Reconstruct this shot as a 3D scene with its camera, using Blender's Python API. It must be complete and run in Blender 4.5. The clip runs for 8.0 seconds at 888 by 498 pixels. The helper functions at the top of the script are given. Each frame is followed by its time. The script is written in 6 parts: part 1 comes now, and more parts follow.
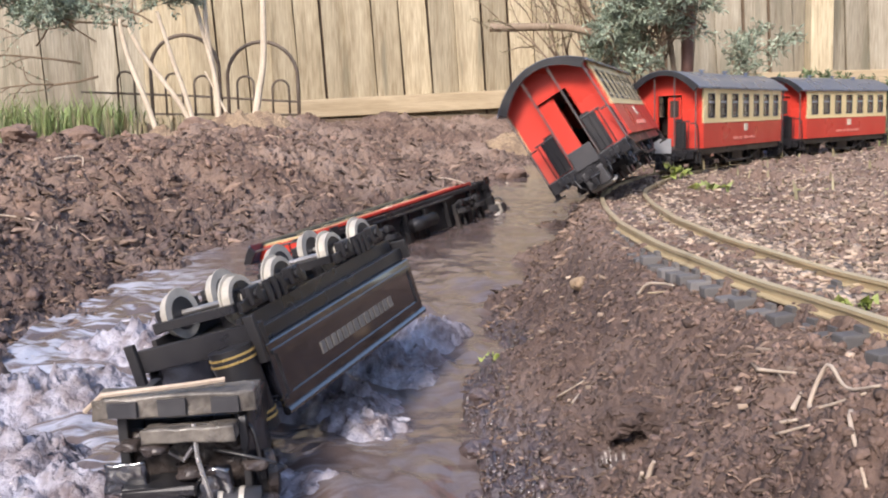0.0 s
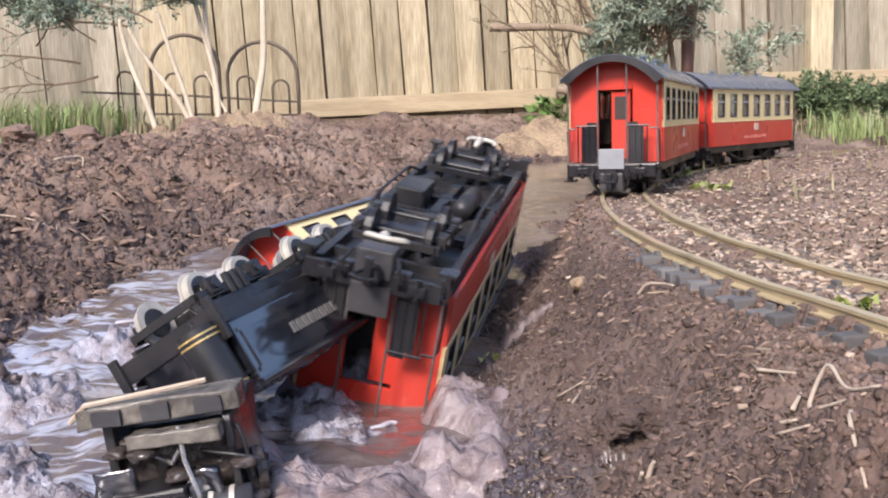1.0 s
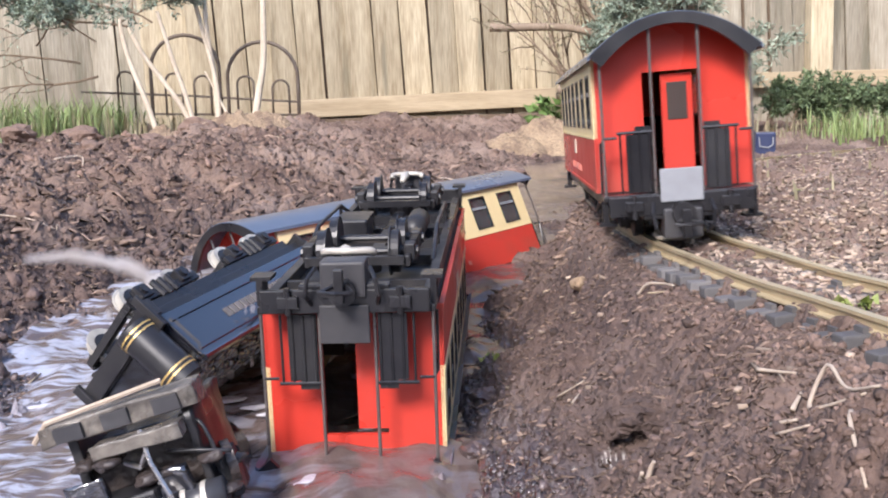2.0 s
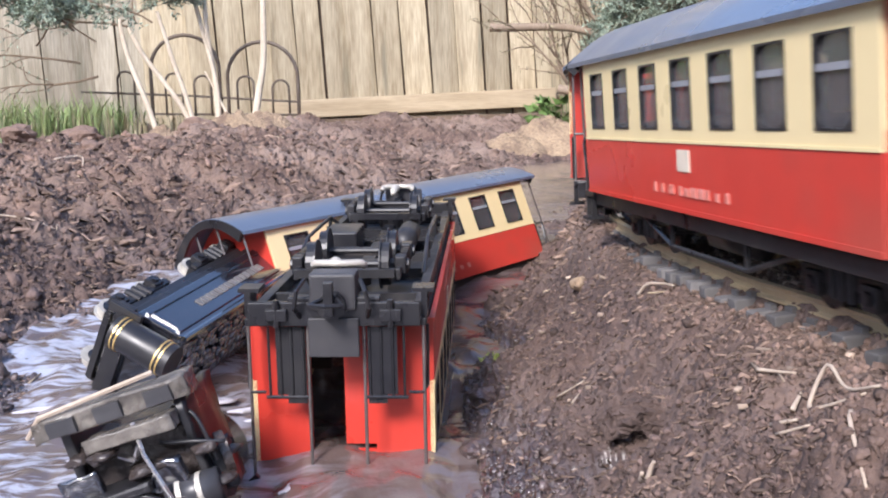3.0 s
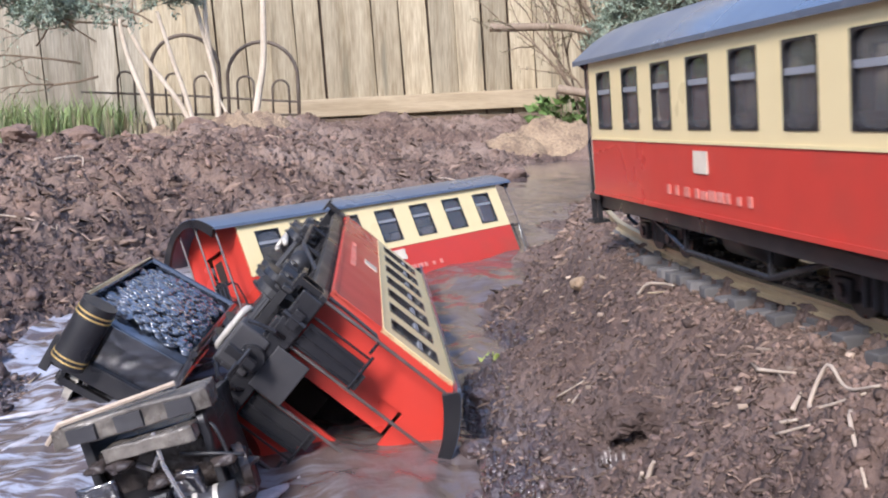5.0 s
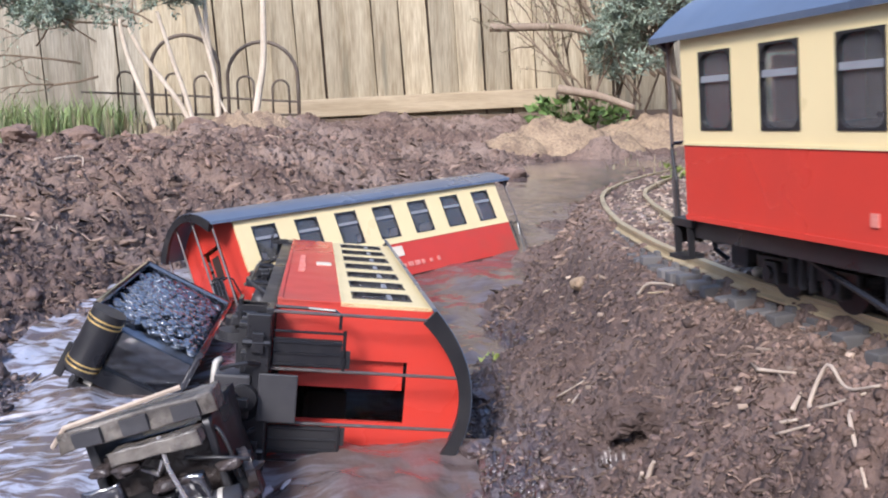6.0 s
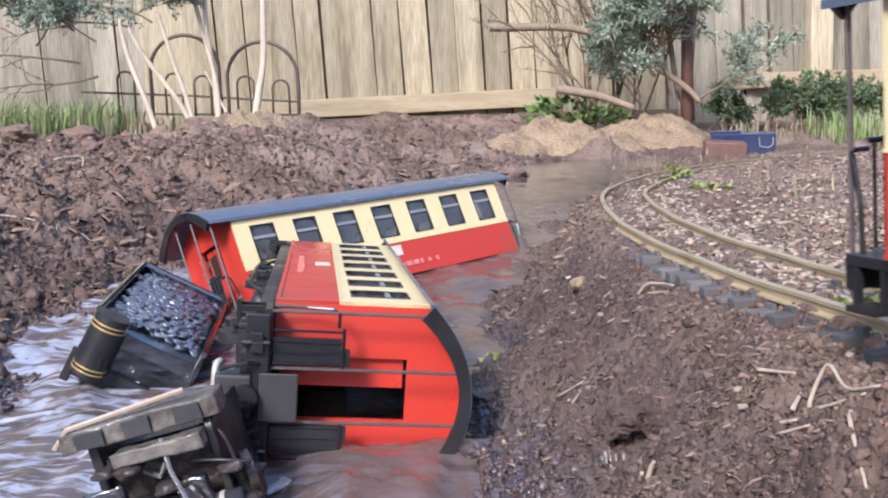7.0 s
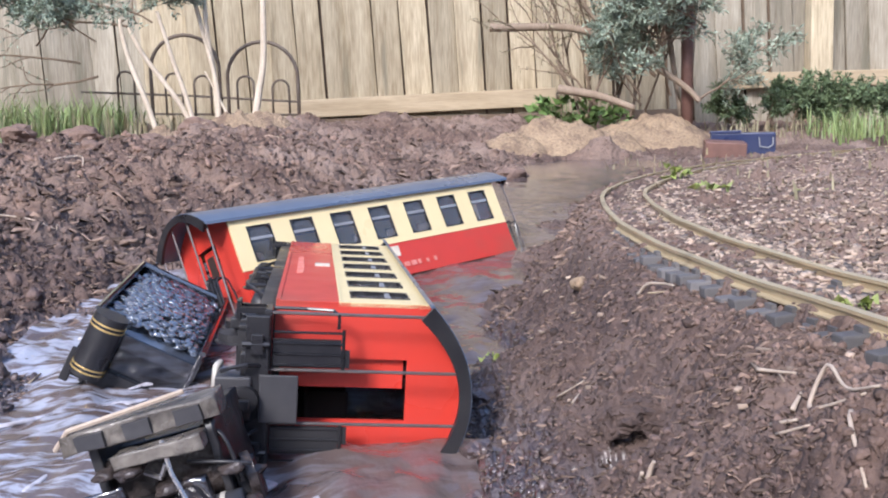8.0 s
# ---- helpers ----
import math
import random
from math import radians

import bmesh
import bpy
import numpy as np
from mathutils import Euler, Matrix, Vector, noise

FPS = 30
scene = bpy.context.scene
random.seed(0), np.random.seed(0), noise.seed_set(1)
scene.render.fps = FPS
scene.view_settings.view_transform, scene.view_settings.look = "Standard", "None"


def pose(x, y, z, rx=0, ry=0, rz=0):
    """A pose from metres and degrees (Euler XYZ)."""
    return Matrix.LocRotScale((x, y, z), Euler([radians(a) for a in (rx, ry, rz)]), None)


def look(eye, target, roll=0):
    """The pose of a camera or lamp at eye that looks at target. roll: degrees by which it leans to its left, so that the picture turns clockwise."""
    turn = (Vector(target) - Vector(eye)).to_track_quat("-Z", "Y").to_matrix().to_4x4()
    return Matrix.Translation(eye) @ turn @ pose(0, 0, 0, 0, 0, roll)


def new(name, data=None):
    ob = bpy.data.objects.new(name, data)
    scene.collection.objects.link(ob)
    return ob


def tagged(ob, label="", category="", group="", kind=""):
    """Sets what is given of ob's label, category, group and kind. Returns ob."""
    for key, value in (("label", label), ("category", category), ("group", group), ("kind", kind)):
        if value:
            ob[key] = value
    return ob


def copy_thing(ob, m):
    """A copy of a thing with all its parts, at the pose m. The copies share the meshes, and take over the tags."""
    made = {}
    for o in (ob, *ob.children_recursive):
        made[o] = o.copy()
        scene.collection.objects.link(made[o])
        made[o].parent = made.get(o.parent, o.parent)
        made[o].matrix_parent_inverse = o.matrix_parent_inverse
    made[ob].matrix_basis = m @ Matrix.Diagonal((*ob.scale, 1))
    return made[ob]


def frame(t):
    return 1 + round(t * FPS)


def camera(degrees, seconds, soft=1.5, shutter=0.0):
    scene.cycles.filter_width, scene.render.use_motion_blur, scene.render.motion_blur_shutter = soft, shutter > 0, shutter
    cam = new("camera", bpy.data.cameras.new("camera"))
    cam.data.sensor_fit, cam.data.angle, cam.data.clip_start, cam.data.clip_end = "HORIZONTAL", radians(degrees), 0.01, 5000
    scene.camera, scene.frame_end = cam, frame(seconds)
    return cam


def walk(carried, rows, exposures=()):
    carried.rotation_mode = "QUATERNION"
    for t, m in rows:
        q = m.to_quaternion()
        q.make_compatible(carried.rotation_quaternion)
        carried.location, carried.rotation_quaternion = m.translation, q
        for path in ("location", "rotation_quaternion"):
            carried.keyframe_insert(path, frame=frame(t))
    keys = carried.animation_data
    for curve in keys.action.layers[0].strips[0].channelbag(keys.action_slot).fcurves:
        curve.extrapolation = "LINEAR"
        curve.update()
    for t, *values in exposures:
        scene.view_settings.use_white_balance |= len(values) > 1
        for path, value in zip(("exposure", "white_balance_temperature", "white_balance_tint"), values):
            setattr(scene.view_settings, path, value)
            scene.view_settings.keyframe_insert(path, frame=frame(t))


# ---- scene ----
cam = camera(48.26, 8.0, soft=2.0, shutter=0.4)
EYE = Vector((0.0, 0.0, 0.0986))
TILT = radians(7.27)
VIEW = look(EYE, EYE + Vector((0.0, math.cos(TILT), -math.sin(TILT))), -1.593)
walk(cam, [(0.0, VIEW), (8.0, VIEW)], [(0, 1.27, 6760, 16), (1.0, 1.30, 6600, 16), (1.6, 1.37, 6400, 16), (3.0, 1.42, 6100, 16), (4.2, 1.30, 6040, 16), (8, 1.25, 5960, 16)])

# ---- light ----
SUN_EL, SUN_AZ = radians(37), radians(203)
world = bpy.data.worlds.new("sky")
world.use_nodes = True
scene.world = world
wn, wl = world.node_tree.nodes, world.node_tree.links
sky = wn.new("ShaderNodeTexSky")
sky.sky_type, sky.sun_disc = "NISHITA", False
sky.sun_elevation, sky.sun_rotation = SUN_EL, SUN_AZ
sky.air_density, sky.dust_density, sky.ozone_density = 1.0, 1.2, 1.5
wl.new(sky.outputs["Color"], wn["Background"].inputs["Color"])
wn["Background"].inputs["Strength"].default_value = 0.13
sun = new("sun", bpy.data.lights.new("sun", "SUN"))
sun.data.energy, sun.data.angle, sun.data.color = 1.9, radians(14), (1.0, 0.95, 0.87)
SUN_DIR = Vector((math.sin(SUN_AZ) * math.cos(SUN_EL), math.cos(SUN_AZ) * math.cos(SUN_EL), math.sin(SUN_EL)))
sun.matrix_world = Matrix.Translation((0, 0, 5)) @ SUN_DIR.to_track_quat("Z", "Y").to_matrix().to_4x4()


# ---- materials ----
def mat(name, base, rough=0.6, metal=0.0, second=None, grain=60.0, spots=8.0, bump=0.15, depth=0.002, mix=0.6,
        rough_var=0.15, per_object=0.0, per_island=0.0, coat=0.0, spec=0.5, stretch=(1, 1, 1), grime=None, grime_at=0.58, fixed=False, coat_ior=1.5):
    """A surface with colour variation at two scales and fine relief."""
    m = bpy.data.materials.new(name)
    m.use_nodes = True
    n, l = m.node_tree.nodes, m.node_tree.links
    b = n["Principled BSDF"]
    tc, mp = n.new("ShaderNodeTexCoord"), n.new("ShaderNodeMapping")
    mp.inputs["Scale"].default_value = stretch
    l.new(n.new("ShaderNodeNewGeometry").outputs["Position"] if fixed else tc.outputs["Object"], mp.inputs["Vector"])
    fine, wide = n.new("ShaderNodeTexNoise"), n.new("ShaderNodeTexNoise")
    fine.inputs["Scale"].default_value, fine.inputs["Detail"].default_value = grain, 6
    wide.inputs["Scale"].default_value, wide.inputs["Detail"].default_value = spots, 4
    for t in (fine, wide):
        l.new(mp.outputs["Vector"], t.inputs["Vector"])
    add = n.new("ShaderNodeMath")
    add.operation = "ADD"
    l.new(fine.outputs["Fac"], add.inputs[0])
    l.new(wide.outputs["Fac"], add.inputs[1])
    ramp = n.new("ShaderNodeMapRange")
    ramp.inputs["From Min"].default_value, ramp.inputs["From Max"].default_value = 0.7, 1.3
    ramp.inputs["To Max"].default_value = mix
    l.new(add.outputs[0], ramp.inputs["Value"])
    col = n.new("ShaderNodeMix")
    col.data_type = "RGBA"
    second = second or tuple(c * 0.6 for c in base)
    col.inputs["A"].default_value, col.inputs["B"].default_value = (*base, 1), (*second, 1)
    l.new(ramp.outputs["Result"], col.inputs["Factor"])
    out = col.outputs["Result"]
    if grime:
        spot = n.new("ShaderNodeMapRange")
        spot.inputs["From Min"].default_value, spot.inputs["From Max"].default_value = grime_at, grime_at + 0.16
        l.new(wide.outputs["Fac"], spot.inputs["Value"])
        gm = n.new("ShaderNodeMix")
        gm.data_type = "RGBA"
        gm.inputs["B"].default_value = (*grime, 1)
        l.new(out, gm.inputs["A"])
        l.new(spot.outputs["Result"], gm.inputs["Factor"])
        out = gm.outputs["Result"]
    if per_object or per_island:
        src = n.new("ShaderNodeObjectInfo").outputs["Random"] if per_object else n.new("ShaderNodeNewGeometry").outputs["Random Per Island"]
        v = n.new("ShaderNodeMapRange")
        k = per_object or per_island
        v.inputs["To Min"].default_value, v.inputs["To Max"].default_value = 1 - k, 1 + k
        l.new(src, v.inputs["Value"])
        hs = n.new("ShaderNodeHueSaturation")
        l.new(v.outputs["Result"], hs.inputs["Value"])
        l.new(out, hs.inputs["Color"])
        out = hs.outputs["Color"]
    l.new(out, b.inputs["Base Color"])
    rr = n.new("ShaderNodeMapRange")
    rr.inputs["From Min"].default_value, rr.inputs["From Max"].default_value = 0.35, 0.65
    rr.inputs["To Min"].default_value, rr.inputs["To Max"].default_value = max(0.02, rough - rough_var), min(1, rough + rough_var)
    l.new(wide.outputs["Fac"], rr.inputs["Value"])
    l.new(rr.outputs["Result"], b.inputs["Roughness"])
    b.inputs["Metallic"].default_value = metal
    b.inputs["Coat Weight"].default_value = coat
    b.inputs["Coat Roughness"].default_value, b.inputs["Coat IOR"].default_value = 0.08, coat_ior
    b.inputs["Specular IOR Level"].default_value = spec
    if bump:
        bp = n.new("ShaderNodeBump")
        bp.inputs["Strength"].default_value, bp.inputs["Distance"].default_value = bump, depth
        l.new(fine.outputs["Fac"], bp.inputs["Height"])
        l.new(bp.outputs["Normal"], b.inputs["Normal"])
    return m


def damp_and_sky_tint(m, ragged=0.035):
    """Soil grows damp and darker towards the stream, with reflected sky painted in as a cool tint, and shines where it
    is soaked.
    """
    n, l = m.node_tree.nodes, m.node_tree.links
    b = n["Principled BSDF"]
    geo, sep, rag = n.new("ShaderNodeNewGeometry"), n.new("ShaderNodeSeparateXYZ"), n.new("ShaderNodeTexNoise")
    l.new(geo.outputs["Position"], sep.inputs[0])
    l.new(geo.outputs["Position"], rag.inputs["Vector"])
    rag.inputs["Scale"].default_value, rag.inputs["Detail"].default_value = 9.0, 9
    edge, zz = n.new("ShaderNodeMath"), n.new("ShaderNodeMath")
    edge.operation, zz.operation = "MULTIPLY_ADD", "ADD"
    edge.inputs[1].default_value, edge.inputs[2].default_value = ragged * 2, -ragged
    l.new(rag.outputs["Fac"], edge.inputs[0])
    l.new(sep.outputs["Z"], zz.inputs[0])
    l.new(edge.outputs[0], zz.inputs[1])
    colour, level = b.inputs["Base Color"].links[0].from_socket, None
    # darker for damp; the extra blue paints reflected sky into the colour
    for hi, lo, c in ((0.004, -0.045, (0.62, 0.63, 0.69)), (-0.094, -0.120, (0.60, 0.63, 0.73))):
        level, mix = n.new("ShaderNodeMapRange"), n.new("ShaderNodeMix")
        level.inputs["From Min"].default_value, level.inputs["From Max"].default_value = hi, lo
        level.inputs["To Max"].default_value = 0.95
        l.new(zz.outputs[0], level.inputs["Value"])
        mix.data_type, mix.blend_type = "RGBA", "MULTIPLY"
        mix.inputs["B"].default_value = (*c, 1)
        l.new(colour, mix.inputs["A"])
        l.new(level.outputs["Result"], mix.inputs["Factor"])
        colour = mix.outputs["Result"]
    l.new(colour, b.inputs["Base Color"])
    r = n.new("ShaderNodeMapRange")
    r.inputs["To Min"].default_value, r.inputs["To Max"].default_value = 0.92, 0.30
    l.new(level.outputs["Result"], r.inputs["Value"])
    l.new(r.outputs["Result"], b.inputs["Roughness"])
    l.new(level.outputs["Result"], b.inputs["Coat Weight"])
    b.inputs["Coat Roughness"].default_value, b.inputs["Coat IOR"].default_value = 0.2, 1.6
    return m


def soil_material():
    """Garden soil: brown, with drier and paler patches."""
    m = mat("soil", (0.236, 0.156, 0.116), 0.92, second=(0.092, 0.057, 0.044), grain=110, spots=11, bump=1.0, depth=0.010, mix=1.0)
    n, l = m.node_tree.nodes, m.node_tree.links
    b = n["Principled BSDF"]
    geo, dry, dm, c1 = n.new("ShaderNodeNewGeometry"), n.new("ShaderNodeTexNoise"), n.new("ShaderNodeMapRange"), n.new("ShaderNodeMix")
    dry.inputs["Scale"].default_value, dry.inputs["Detail"].default_value = 5.0, 9
    l.new(geo.outputs["Position"], dry.inputs["Vector"])
    dm.inputs["From Min"].default_value, dm.inputs["From Max"].default_value = 0.45, 0.7
    l.new(dry.outputs["Fac"], dm.inputs["Value"])
    c1.data_type = "RGBA"
    c1.inputs["B"].default_value = (0.31, 0.225, 0.175, 1)
    l.new(b.inputs["Base Color"].links[0].from_socket, c1.inputs["A"])
    l.new(dm.outputs["Result"], c1.inputs["Factor"])
    l.new(c1.outputs["Result"], b.inputs["Base Color"])
    return damp_and_sky_tint(m)


def water_material():
    """Muddy running water, silt-clouded, with froth streaks and sky reflection painted in blue-white."""
    m = mat("muddy_water", (0.10, 0.07, 0.062), 0.05, second=(0.17, 0.13, 0.115), grain=30, spots=6, bump=0.45, depth=0.012, mix=0.9, rough_var=0.04, stretch=(1, 0.6, 1))
    n, l = m.node_tree.nodes, m.node_tree.links
    b = n["Principled BSDF"]
    tc, mp = n.new("ShaderNodeTexCoord"), n.new("ShaderNodeMapping")
    mp.inputs["Rotation"].default_value = (0, 0, radians(-25))
    mp.inputs["Scale"].default_value = (1.0, 2.2, 1.0)
    l.new(tc.outputs["Object"], mp.inputs["Vector"])
    streak = n.new("ShaderNodeTexNoise")
    streak.inputs["Scale"].default_value, streak.inputs["Detail"].default_value, streak.inputs["Distortion"].default_value = 19, 9, 1.5
    l.new(mp.outputs["Vector"], streak.inputs["Vector"])
    fr = n.new("ShaderNodeMapRange")
    fr.inputs["From Min"].default_value, fr.inputs["From Max"].default_value, fr.inputs["To Max"].default_value = 0.46, 0.58, 0.62
    l.new(streak.outputs["Fac"], fr.inputs["Value"])
    # froth and painted sky gleam fill the churned basin, not the quiet upper stream
    place, axis, basin, some = n.new("ShaderNodeNewGeometry"), n.new("ShaderNodeSeparateXYZ"), n.new("ShaderNodeMapRange"), n.new("ShaderNodeMath")
    l.new(place.outputs["Position"], axis.inputs[0])
    basin.inputs["From Min"].default_value, basin.inputs["From Max"].default_value = -0.05, -0.17
    basin.inputs["To Min"].default_value = 0.08
    slant = n.new("ShaderNodeMath")
    slant.operation, slant.inputs[1].default_value = "MULTIPLY_ADD", 0.3
    l.new(axis.outputs["Y"], slant.inputs[0])
    l.new(axis.outputs["X"], slant.inputs[2])
    shift = n.new("ShaderNodeMath")
    shift.operation, shift.inputs[1].default_value = "SUBTRACT", 0.17
    l.new(slant.outputs[0], shift.inputs[0])
    l.new(shift.outputs[0], basin.inputs["Value"])
    some.operation = "MULTIPLY"
    l.new(fr.outputs["Result"], some.inputs[0])
    l.new(basin.outputs["Result"], some.inputs[1])
    c = n.new("ShaderNodeMix")
    c.data_type = "RGBA"
    # streak colour: froth, plus the sky's reflection painted in as blue
    c.inputs["B"].default_value = (0.56, 0.60, 0.71, 1)
    l.new(b.inputs["Base Color"].links[0].from_socket, c.inputs["A"])
    l.new(some.outputs[0], c.inputs["Factor"])
    l.new(c.outputs["Result"], b.inputs["Base Color"])
    b.inputs["IOR"].default_value = 1.4
    return m


def spray_material():
    m = mat("spray", (0.78, 0.76, 0.78), 0.25, second=(0.5, 0.46, 0.44), grain=40, spots=12, bump=0.5, depth=0.004, mix=0.9)
    b = m.node_tree.nodes["Principled BSDF"]
    b.inputs["Transmission Weight"].default_value = 0.55
    b.inputs["IOR"].default_value = 1.2
    return m


def glass_material():
    m = mat("window_glass", (0.62, 0.62, 0.64), 0.06, second=(0.55, 0.55, 0.55), bump=0, rough_var=0.03)
    m.node_tree.nodes["Principled BSDF"].inputs["Transmission Weight"].default_value = 0.9
    return m


